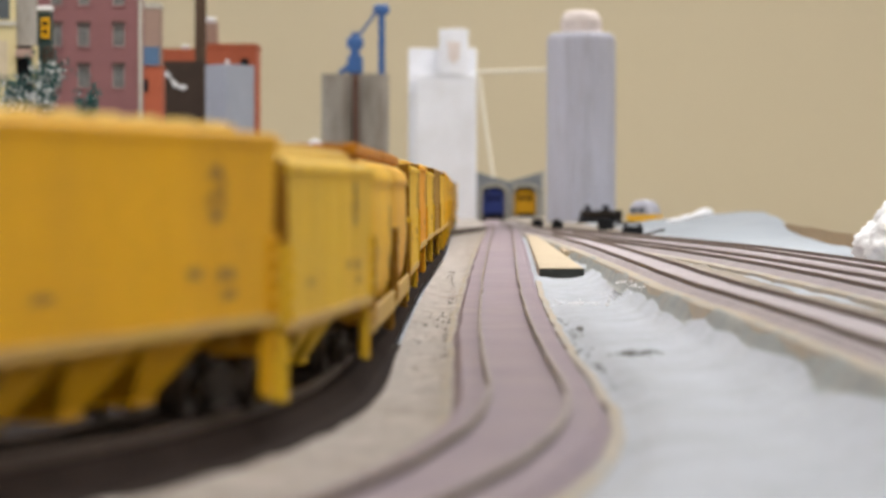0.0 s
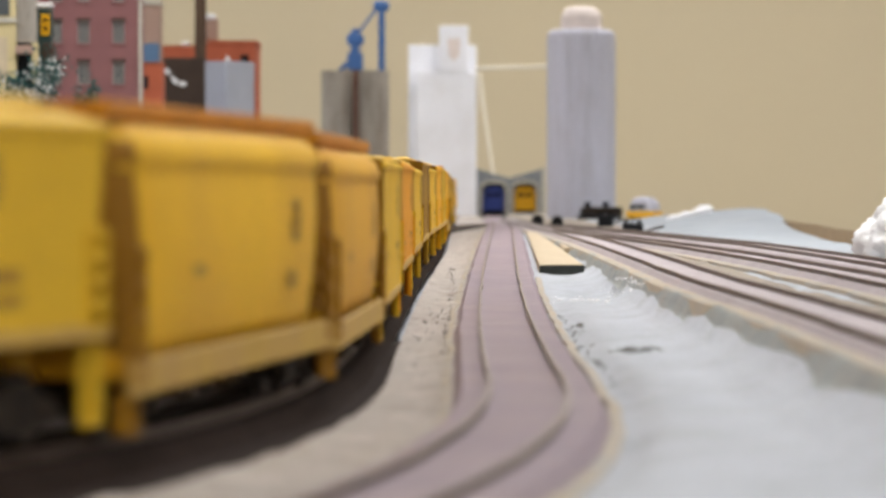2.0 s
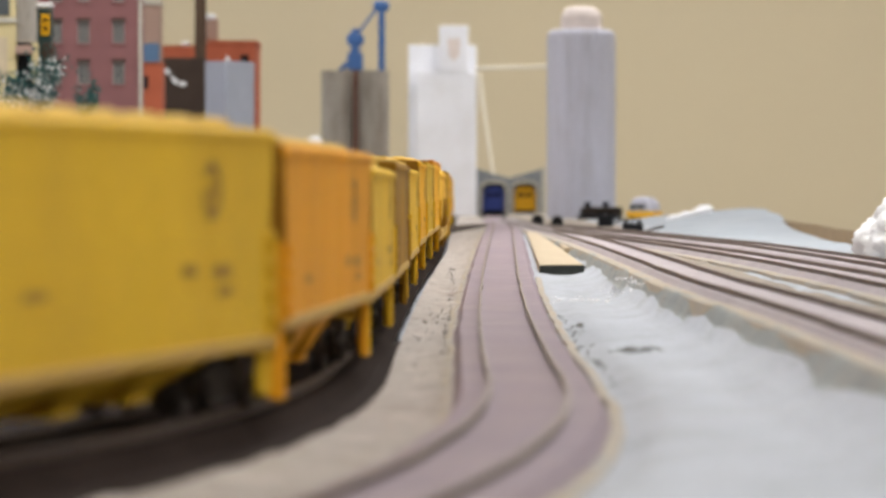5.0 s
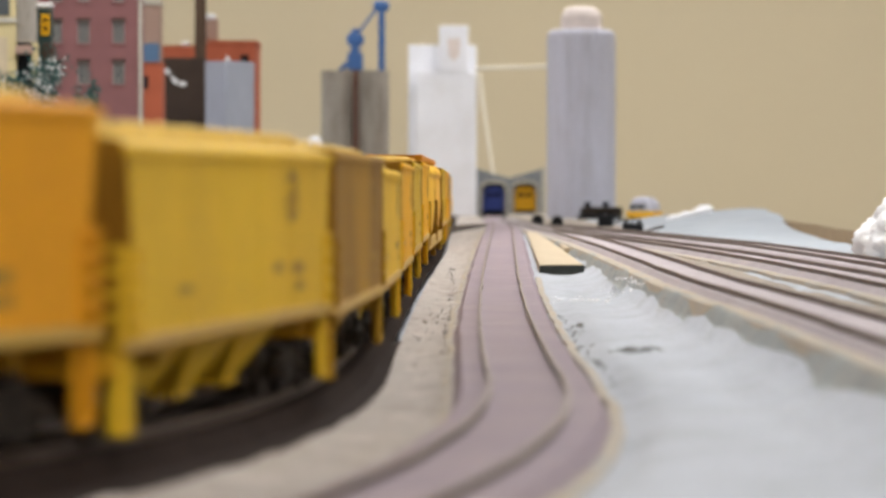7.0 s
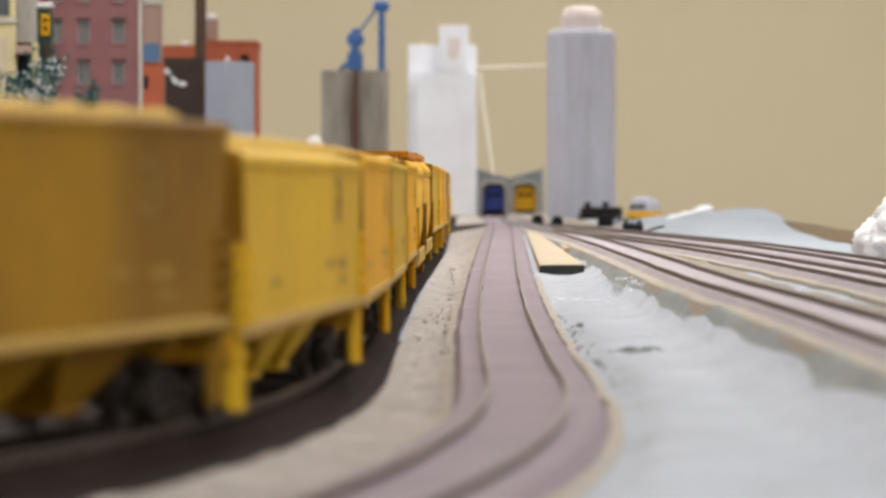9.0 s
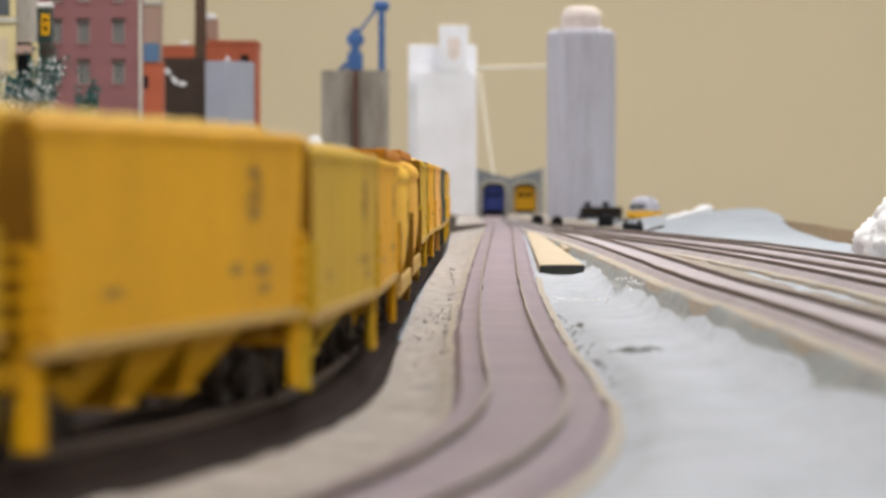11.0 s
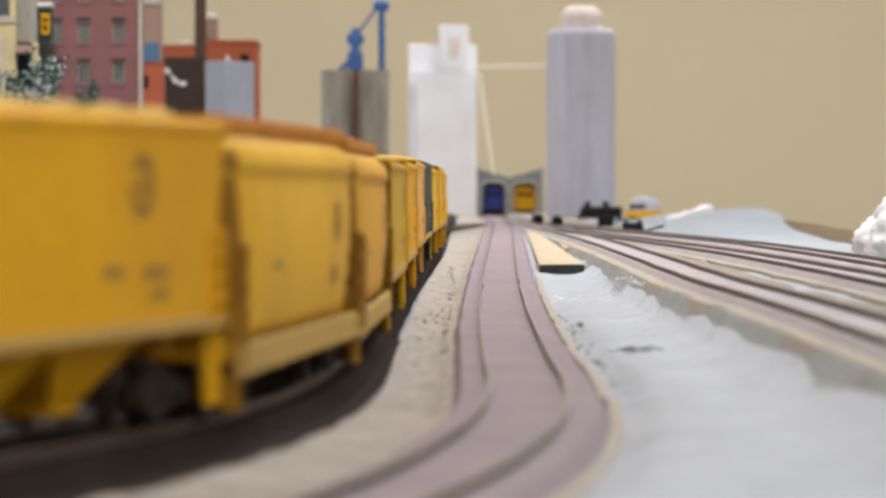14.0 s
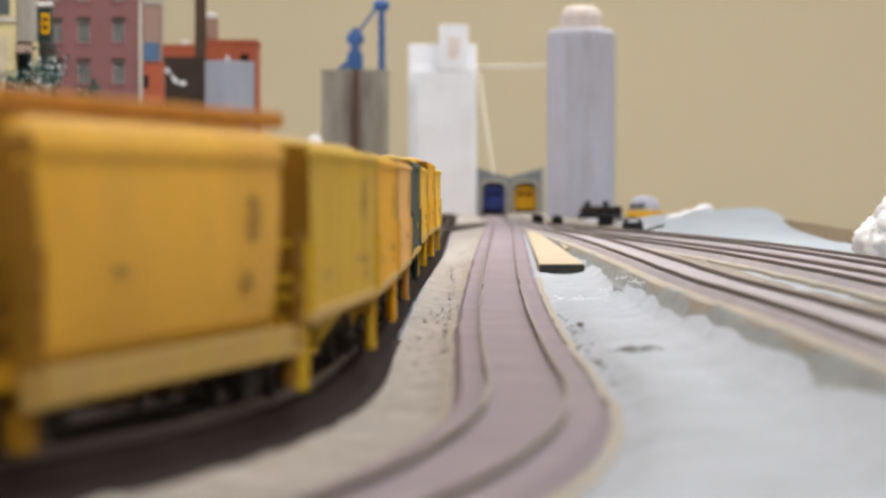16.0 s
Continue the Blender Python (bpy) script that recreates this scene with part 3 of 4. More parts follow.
def emblem(car, s, y, z, r, kind, tuck=1.0):
    x = s * (BODY_W * tuck + 0.00008)
    bm = bmesh.new()
    n = 28
    for i in range(n):
        a0, a1 = 2 * math.pi * i / n, 2 * math.pi * (i + 1) / n
        if kind == "ring" and 11 <= i <= 13:
            continue
        q = [Vector((x, y + math.cos(a) * rr * 1.15, z + math.sin(a) * rr)) for a, rr in ((a0, r), (a1, r), (a1, r * 0.6), (a0, r * 0.6))]
        top = [v + Vector((s * 0.0001, 0, 0)) for v in q]
        rings(bm, [q, top])
    box(bm, min(x, x + s * 0.0001), max(x, x + s * 0.0001), y - r * 0.3, y + r * 0.3, z - r * 0.25, z + r * 0.25)
    part("emblem", weld(bm), M_LOGO, car, "faded dark round emblem")


def lettering(car, s, bars, mat=M_LETTER, tuck=1.0):
    x = s * (BODY_W * tuck + 0.00008)
    for y, z, w, h in bars:
        bm = boxed(min(x, x + s * 0.0001), max(x, x + s * 0.0001), y - w / 2, y + w / 2, z, z + h)
        part("lettering", bm, mat, car, "small dark unreadable lettering")


def common(car, mat, half, sill_mat, low, deep=0.0014, steps=None):
    for s in (-1, 1):
        bm = boxed(s * BODY_W - 0.0009 if s > 0 else -BODY_W - 0.0004, BODY_W + 0.0004 if s > 0 else -BODY_W + 0.0009, -half, half, low - 0.0012, low + deep, 0.0003)
        part("side_sill", bm, sill_mat, car, "dusty pale side sill")
        for y in (-half + 0.005, half - 0.005):
            ladder(car, s, y, steps or mat, low + 0.001, 0.0335)
            stirrup(car, s, y, steps or mat, low)
    for e in (-1, 1):
        bm = boxed(-0.0165, 0.0165, e * half - 0.0022, e * half, 0.0118, 0.0160, 0.0004)
        part("end_sill", bm, M_DULLAMBER, car)
        bm = bmesh.new()
        tube(bm, (0, e * (half - 0.004), 0.0095), (0, e * (PITCH / 2 - 0.0012), 0.0095), 0.0012)
        box(bm, -0.0022, 0.0022, e * (PITCH / 2 - 0.0022) - 0.0016, e * (PITCH / 2 - 0.0022) + 0.0016, 0.0075, 0.0115, 0.0005)
        part("coupler", bm, M_DARK, car, "black knuckle coupler")
        add_truck(car, e * (half - 0.024))
    part("center_sill", boxed(-0.003, 0.003, -half + 0.003, half - 0.003, 0.0098, 0.0122), M_DARK, car, "dark center sill")


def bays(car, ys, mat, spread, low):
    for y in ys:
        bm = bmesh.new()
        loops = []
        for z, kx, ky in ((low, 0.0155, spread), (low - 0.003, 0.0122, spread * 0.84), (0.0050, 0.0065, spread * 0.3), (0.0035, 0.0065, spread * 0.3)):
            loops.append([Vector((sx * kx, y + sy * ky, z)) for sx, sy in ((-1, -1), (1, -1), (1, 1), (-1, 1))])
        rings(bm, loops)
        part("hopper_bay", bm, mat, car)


def flat_car(paint, label, low=0.0172, eave=EAVE, rise=RISE):
    ridge = eave + rise
    half = PITCH / 2 - 0.0055
    car = thing("hopper_car", 0, 0, 0, label, "railway car", "cars of the yellow train")
    inner = half - 0.0012
    bm = loft(section_flat(low, eave, ridge), [(-inner, 1, 1), (-inner + 0.04, 1, 1), (inner - 0.04, 1, 1), (inner, 1, 1)])
    darken_ends(part("body", slope_ends(bm, eave - 0.002, 0.3, 0.006), paint, car), M_DIRTSHADE)
    for s in (-1, 1):
        for i in range(4):
            y = -inner + 0.045 + i * (2 * inner - 0.09) / 3
            x0, x1 = sorted((s * (BODY_W - 0.0002), s * (BODY_W + 0.00008)))
            part("side_seam", boxed(x0, x1, y - 0.0003, y + 0.0003, low + 0.0015, eave - 0.0019), paint, car)
        x0, x1 = sorted((s * (BODY_W - 0.0004), s * (BODY_W + 0.0006)))
        part("top_chord", boxed(x0, x1, -half, half, eave - 0.0018, eave - 0.0001, 0.0002), paint, car)
        emblem(car, s, 0.051, 0.0415, 0.0054, "ring")
        lettering(car, s, [(0.058, 0.0255, 0.013, 0.0026), (0.036, 0.0262, 0.010, 0.0022), (-0.052, 0.0245, 0.012, 0.0016), (0.060, 0.0222, 0.010, 0.0018)])
        for e in (-1, 1):
            x0, x1 = sorted((s * (BODY_W - 0.0014), s * (BODY_W - 0.0002)))
            part("corner_post", boxed(x0, x1, e * half - 0.0012, e * half, low, 0.034, 0.0002), paint, car)
    for e in (-1, 1):
        y0, y1 = sorted((e * (half - 0.030), e * (half - 0.0285)))
        # panel added in muddy brown to darken the recess like shade between cars
        part("end_panel", boxed(-BODY_W + 0.0012, BODY_W - 0.0012, y0, y1, 0.0125, low + 0.006), M_MUDDY, car, "brown end panel, darker for the shade between cars")
        part("end_brace", boxed(-0.0012, 0.0012, e * (half - 0.016) - 0.0008, e * (half - 0.016) + 0.0008, 0.0125, 0.0345), M_MUDDY, car)
    bm = boxed(-0.0034, 0.0034, -half, half, ridge + 0.0010, ridge + 0.0016)
    for i in range(7):
        y = -half + 0.006 + i * (2 * half - 0.012) / 6
        box(bm, -0.0030, 0.0030, y - 0.0008, y + 0.0008, ridge - 0.0008, ridge + 0.0009)
    part("running_board", bm, M_PALE, car, "pale yellow running board")
    for i in range(8):
        for s in (-1, 1):
            y = -half + 0.016 + i * (2 * half - 0.032) / 7
            bm = bmesh.new()
            tube(bm, (s * 0.0088, y, ridge - 0.0016), (s * 0.0088, y, ridge + 0.0008), 0.0048, 0.0044, 14)
            tube(bm, (s * 0.0088, y, ridge + 0.0008), (s * 0.0088, y, ridge + 0.0016), 0.0040, 0.0018, 14)
            part("roof_hatch", bm, M_PALE, car, "pale yellow hatch cover")
    bays(car, (-0.044, 0, 0.044), paint, 0.0235, low)
    common(car, paint, half, M_DUST, low)
    return car


def round_car(paint, label):
    half = PITCH / 2 - 0.0055
    car = thing("hopper_car", 0, 0, 0, label, "railway car", "cars of the yellow train")
    sec = section_round()
    inner = half - 0.016
    bm = loft(sec, [(-half + 0.002, 0.66, 0.97), (-half + 0.006, 0.80, 0.985), (-half + 0.011, 0.92, 0.995), (-inner, 1, 1), (-0.04, 1, 1), (0.04, 1, 1),
                    (inner, 1, 1), (half - 0.011, 0.92, 0.995), (half - 0.006, 0.80, 0.985), (half - 0.002, 0.66, 0.97)])
    darken_ends(part("barrel", slope_ends(bm, 0.0485, 0.22, 0.005), paint, car, smooth=True), M_DIRTSHADE)
    for s in (-1, 1):
        emblem(car, s, 0.054, 0.0365, 0.0046, "ring", 0.988)
        lettering(car, s, [(0.050, 0.0228, 0.009, 0.0036), (-0.042, 0.0275, 0.01, 0.0020)], M_LETTER, 0.982)
        x0, x1 = sorted((s * 0.0105, s * 0.0142))
        part("roof_rail", boxed(x0, x1, -half, half, DOME - 0.0006, DOME + 0.0026, 0.0006), M_ROOFO, car, "rust orange running board")
        for e in (-1, 1):
            x0, x1 = sorted((s * (BODY_W - 0.0016), s * (BODY_W - 0.0004)))
            part("corner_post", boxed(x0, x1, e * half - 0.0022, e * half - 0.0008, 0.0110, 0.0330, 0.0003), M_DIRTSHADE, car)
    bm = bmesh.new()
    for x in (-0.0085, 0.0085):
        box(bm, x - 0.0003, x + 0.0003, -half + 0.012, half - 0.012, DOME - 0.0015, DOME + 0.0022)
    part("hatch_coaming", bm, M_ROOFO, car, "rust orange coaming")
    for i in range(4):
        y = -half + 0.034 + i * (2 * half - 0.068) / 3
        part("roof_hatch", boxed(-0.007, 0.007, y - 0.021, y + 0.021, DOME - 0.0012, DOME + 0.0026, 0.0005), M_ROOFO, car, "rust orange hatch cover")
    for e in (-1, 1):
        part("roof_platform", boxed(-0.0140, 0.0140, e * (half - 0.005) - 0.0045, e * (half - 0.005) + 0.0045, DOME + 0.0008, DOME + 0.0024), M_ROOFO, car,
             "rust orange end platform")
    # bays coloured near black: the shade under the car is in their paint
    bays(car, (-0.042, 0, 0.042), M_UNDERSHADE, 0.0215, 0.0112)
    common(car, paint, half, M_DUST, 0.0098, 0.0050, M_DIRTSHADE)
    return car


FLAT = "%s hopper car with upright sides and dusty sill"
ROUND = "%s hopper car with rounded sides and orange roof"
KINDS = {
    "y": flat_car(M_YELLOW, FLAT % "worn yellow"),
    "l": flat_car(M_YELLOW2, FLAT % "lemon yellow", 0.0172, 0.0500, 0.0030),
    "a": flat_car(M_AMBER, FLAT % "amber orange"),
    "m": flat_car(M_MUDDY, FLAT % "mud-brown weathered yellow"),
    "k": flat_car(M_YELLOW2, "deep-sided lemon yellow hopper car with upright smooth sides", 0.0125),
    "g": flat_car(M_GREEN, FLAT % "dark teal green", 0.0165),
    "o": flat_car(M_OLIVE, FLAT % "olive yellow"),
    "p": flat_car(M_PEACH, FLAT % "faded peach orange"),
    "r": round_car(M_OCHRE, ROUND % "ochre yellow"),
    "d": round_car(M_DUSTY, ROUND % "dusty tan"),
}
ORDER = "ylrdkalmlyoyrdoypglyl"
used, CARS = set(), []
for c in ORDER:
    CARS.append(KINDS[c] if c not in used else copy_thing(KINDS[c], pose(0, 0, Z0)))
    used.add(c)

# distances along the train's line, from its hidden start behind the camera
CUM = [0.0]
for p, q in zip(TRAIN, TRAIN[1:]):
    CUM.append(CUM[-1] + (q - p).length)


def on_line(s):
    if s <= 0:
        d = (TRAIN[1] - TRAIN[0]).normalized()
        return TRAIN[0] + d * s
    i = min(np.searchsorted(CUM, s), len(CUM) - 1)
    u = (s - CUM[i - 1]) / (CUM[i] - CUM[i - 1])
    return TRAIN[i - 1].lerp(TRAIN[i], u)


START = CUM[min(range(len(TRAIN)), key=lambda i: abs(TRAIN[i].y - GAP_Y) + (9 if TRAIN[i].x < -0.3 else 0))]   # the first coupling at 0 s


def car_pose(k, t):
    mid = START + (k - 0.5) * PITCH - SPEED * t
    a, b = on_line(mid - 0.0735), on_line(mid + 0.0735)
    d = b - a
    c = (a + b) / 2
    return Matrix.Translation((c.x, c.y, c.z + Z0)) @ pose(0, 0, 0, 0, 0, math.degrees(math.atan2(-d.x, d.y)))


# ---- buildings at the far end ----
def white_elevator():
    t = thing("grain_elevator", 0, 4.66, 0, "tall white card grain elevator with a head house", "grain elevator")
    part("back_block", boxed(-0.060, 0.058, 0.03, 0.09, -0.008, 0.292, 0.001), M_WHITE, t)
    part("front_block", boxed(-0.048, 0.055, 0.0, 0.0298, -0.008, 0.246, 0.001), M_WHITE, t)
    part("head_house", boxed(-0.007, 0.044, -0.002, 0.05, 0.2462, 0.324, 0.001), M_WHITE, t)
    bm = bmesh.new()
    rings(bm, [[Vector((x, y, z)) for x, z in ((0.008, 0.302), (0.03, 0.302), (0.028, 0.272), (0.019, 0.264), (0.010, 0.272))] for y in (-0.0032, -0.0021)])
    part("sign", bm, M_CAP, t, "small faded pinkish sign")
    bm = bmesh.new()
    tube(bm, (0.057, 0.02, 0.2515), (0.163, -0.73, 0.2285), 0.0027)
    part("conveyor", bm, M_TUBE, t, "white conveyor tube")
    bm = bmesh.new()
    tube(bm, (0.062, 0.0, 0.243), (0.086, -0.03, 0.068), 0.0026)
    part("spout", bm, M_TUBE, t, "white spout leaning down")


def grey_silo():
    t = thing("silo", 0.209, 4.1, -0.004, "tall pale grey fluted silo with a pinkish cap", "silo")
    bm = bmesh.new()
    n = 96
    ring = [(0.052 - 0.0011 * abs(math.sin(i * math.pi / 4)) ** 0.5) for i in range(n)]
    rings(bm, [[Vector((r * k * math.cos(2 * math.pi * i / n), r * k * math.sin(2 * math.pi * i / n), z)) for i, r in enumerate(ring)]
               for z, k in ((0, 1), (0.272, 1), (0.280, 0.985), (0.286, 0.93), (0.288, 0.8))])
    part("shaft", bm, M_SILO, t, smooth=False)
    bm = bmesh.new()
    rings(bm, [[Vector((r * math.cos(a * math.pi / 16), r * math.sin(a * math.pi / 16), z)) for a in range(32)]
               for z, r in ((0.2882, 0.031), (0.308, 0.031), (0.318, 0.026), (0.322, 0.018))])
    part("cap", bm, M_CAP, t, "pinkish white cap")


def brown_silo():
    t = thing("grain_silo", -0.136, 4.2, 0, "weathered grey brown concrete silo with a blue elevator leg", "silo")
    for x in (-0.0263, 0.0263):
        bm = bmesh.new()
        tube(bm, (x, 0, -0.006), (x, 0, 0.226), 0.0262, seg=32)
        part("bin", bm, M_GRAIN, t)
    bm = bmesh.new()
    tube(bm, (0.001, -0.025, 0.0), (0.001, -0.025, 0.226), 0.0035)
    part("pipe", bm, M_RUST, t, "rusty downpipe")
    bm = bmesh.new()
    box(bm, -0.012, 0.012, -0.012, 0.012, 0.2262, 0.254, 0.002)
    box(bm, -0.007, 0.007, -0.007, 0.007, 0.254, 0.266)
    box(bm, -0.013, 0.013, -0.010, 0.010, 0.266, 0.283, 0.003)
    tube(bm, (-0.011, 0, 0.238), (-0.024, 0, 0.227), 0.004)
    tube(bm, (0, 0, 0.283), (0, 0, 0.291), 0.006)
    part("distributor", bm, M_BLUE, t, "blue distributor head")
    bm = bmesh.new()
    box(bm, 0.036, 0.046, -0.006, 0.006, 0.2262, 0.318, 0.001)
    box(bm, 0.028, 0.053, -0.008, 0.008, 0.3182, 0.334, 0.004)
    tube(bm, (0.031, 0, 0.32), (0.006, 0, 0.286), 0.0022)
    part("elevator_leg", bm, M_BLUE, t, "blue elevator leg")
    h = thing("hut", -0.196, 4.15, 0.0, "small white domed hut beside the silo", "hut")
    bm = bmesh.new()
    rings(bm, [[Vector((r * math.cos(a * math.pi / 10), r * math.sin(a * math.pi / 10), z)) for a in range(20)]
               for z, r in ((-0.006, 0.011), (0.112, 0.011), (0.12, 0.009), (0.125, 0.004))])
    part("drum", bm, M_PAPER, h)


def portal_wall():
    """Twin tunnel mouths with a trim round each and a train waiting in each."""
    t = thing("tunnel_portal", 0, 4.72, 0, "grey twin tunnel portal with pale trim", "tunnel portal")
    xs = (0.0885, 0.143)

    def arch(r, top, z0=-0.01):
        return [(-r, z0), (-r, top - r * 0.55), (-r * 0.85, top - r * 0.22), (-r * 0.5, top - r * 0.03), (0, top), (r * 0.5, top - r * 0.03), (r * 0.85, top - r * 0.22),
                (r, top - r * 0.55), (r, z0)]
    for cx, out in ((xs[0], [(-0.031, 0.079), (0.0272, 0.062)]), (xs[1], [(-0.0272, 0.062), (0.0290, 0.0785)])):
        a = arch(0.0205, 0.0535)
        (lx, lz), (rx, rz) = out
        bm = bmesh.new()
        for y0 in (0.0,):
            edge = [(lx, -0.01)] + [(lx, a[1][1])] + [(lx + (rx - lx) * i / 4, lz + (rz - lz) * i / 4) for i in range(5)] + [(rx, a[7][1]), (rx, -0.01)]
            for (p, q), (u, v) in zip(zip(a, a[1:]), zip(edge, edge[1:])):
                rings(bm, [[Vector((cx + w[0], y, w[1])) for w in (p, q, v, u)] for y in (0.0, 0.012)])
        part("wall", weld(bm), M_PORTAL, t)
        bm = bmesh.new()
        b = arch(0.0205, 0.0535)
        c = arch(0.0252, 0.059)
        for (p, q), (u, v) in zip(zip(b, b[1:]), zip(c, c[1:])):
            rings(bm, [[Vector((cx + w[0], y, w[1])) for w in (p, q, v, u)] for y in (-0.004, -0.0004)])
        part("arch_trim", weld(bm), M_ARCH, t, "dull beige arch trim")
        # black sheet added across the bore for the shade deep inside
        bm = boxed(cx - 0.0208, cx + 0.0208, 0.16, 0.17, -0.01, 0.056)
        part("inner_lining", bm, M_BLACK, t, "black backing for the shade inside the tunnel")
        bm = boxed(cx - 0.024, cx + 0.024, 0.0125, 0.16, 0.0545, 0.058)
        part("tunnel_roof", bm, M_PORTAL, t)
        for s in (-1, 1):
            x0, x1 = sorted((cx + s * 0.0208, cx + s * 0.0245))
            part("tunnel_side", boxed(x0, x1, 0.0125, 0.16, -0.01, 0.0543), M_PORTAL, t)
    part("end_post", boxed(0.1725, 0.1790, -0.002, 0.012, -0.01, 0.081, 0.0006), M_TRIM, t, "pale upright post")
    for cx, mat, lab in ((xs[0], M_NAVY, "dark blue"), (xs[1], M_DULLAMBER, "yellow")):
        e = thing("locomotive", cx, 4.725, -0.003, lab + " diesel locomotive standing in a tunnel mouth", "locomotive")
        bm = bmesh.new()
        prof = [(-0.0185, 0.008), (-0.0188, 0.038), (-0.015, 0.047), (-0.007, 0.0505), (0.007, 0.0505), (0.015, 0.047), (0.0188, 0.038), (0.0185, 0.008)]
        rings(bm, [[Vector((x, y, z)) for x, z in prof] for y in (0.0, 0.14)])
        part("body", bm, mat, e)
        for s in (-1, 1):
            x0, x1 = sorted((s * 0.002, s * 0.012))
            part("windshield", boxed(x0, x1, -0.0012, -0.0001, 0.033, 0.039), M_BLACK, e, "dark windshield")
        part("pilot", boxed(-0.014, 0.014, -0.003, -0.0001, 0.003, 0.0095, 0.0006), M_BLACK, e, "black pilot")
        part("underframe", boxed(-0.012, 0.012, 0.002, 0.13, 0.0, 0.0079), M_DARK, e)


def paned_window(t, c, y, z, w, h):
    """A frame with two by four openings, its pane, lintel and sill, set in a wall whose face is at y."""
    pw, ph = (w - 0.0030) / 2, (h - 0.0046) / 4
    lights = [(c + sx * (pw / 2 + 0.0004), z + 0.0011 + i * (ph + 0.0008), pw, ph) for sx in (-1, 1) for i in range(4)]
    win = part("window", wall_with_holes(bmesh.new(), c - w / 2, c + w / 2, z, z + h, y + 0.0014, y + 0.0026, lights), M_FRAME, t, "small-paned window with pale bars")
    part("pane", boxed(c - w / 2, c + w / 2, y + 0.0029, y + 0.004, z, z + h), M_GLASS, win)
    part("lintel", boxed(c - w / 2 - 0.001, c + w / 2 + 0.001, y - 0.0010, y - 0.0001, z + h, z + h + 0.0036), M_BRICK2, win, "dark lintel")
    part("sill", boxed(c - w / 2 - 0.001, c + w / 2 + 0.001, y - 0.0018, y - 0.0001, z - 0.0018, z), M_BRICK, win)


def brick_block():
    t = thing("brick_building", -0.306, 2.75, PLATEAU, "dusty red brick warehouse with many small-paned windows", "building")
    holes = [(c, z + 0.001, 0.0114, 0.0215) for c in (-0.0865, -0.0585, -0.0230) for z in (0.0285, 0.0702, 0.112)]
    part("front_wall", wall_with_holes(bmesh.new(), -0.105, -0.0042, -0.03, 0.17, 0, 0.006, holes), M_BRICK, t)
    part("side_wall", boxed(-0.0041, 0.0, 0.0, 0.03, -0.03, 0.17), M_BRICK, t)
    part("corner_strip", boxed(-0.0024, 0.0008, -0.0025, -0.0003, -0.03, 0.17), M_TRIM, t, "pale corner strip")
    part("back_wall", boxed(-0.105, -0.0042, 0.024, 0.03, -0.03, 0.17), M_BRICK, t)
    part("roof", boxed(-0.105, 0.0, 0.0, 0.03, 0.1702, 0.175), M_BRICK2, t)
    for c, z, w, h in holes:
        paned_window(t, c, 0, z, w, h)


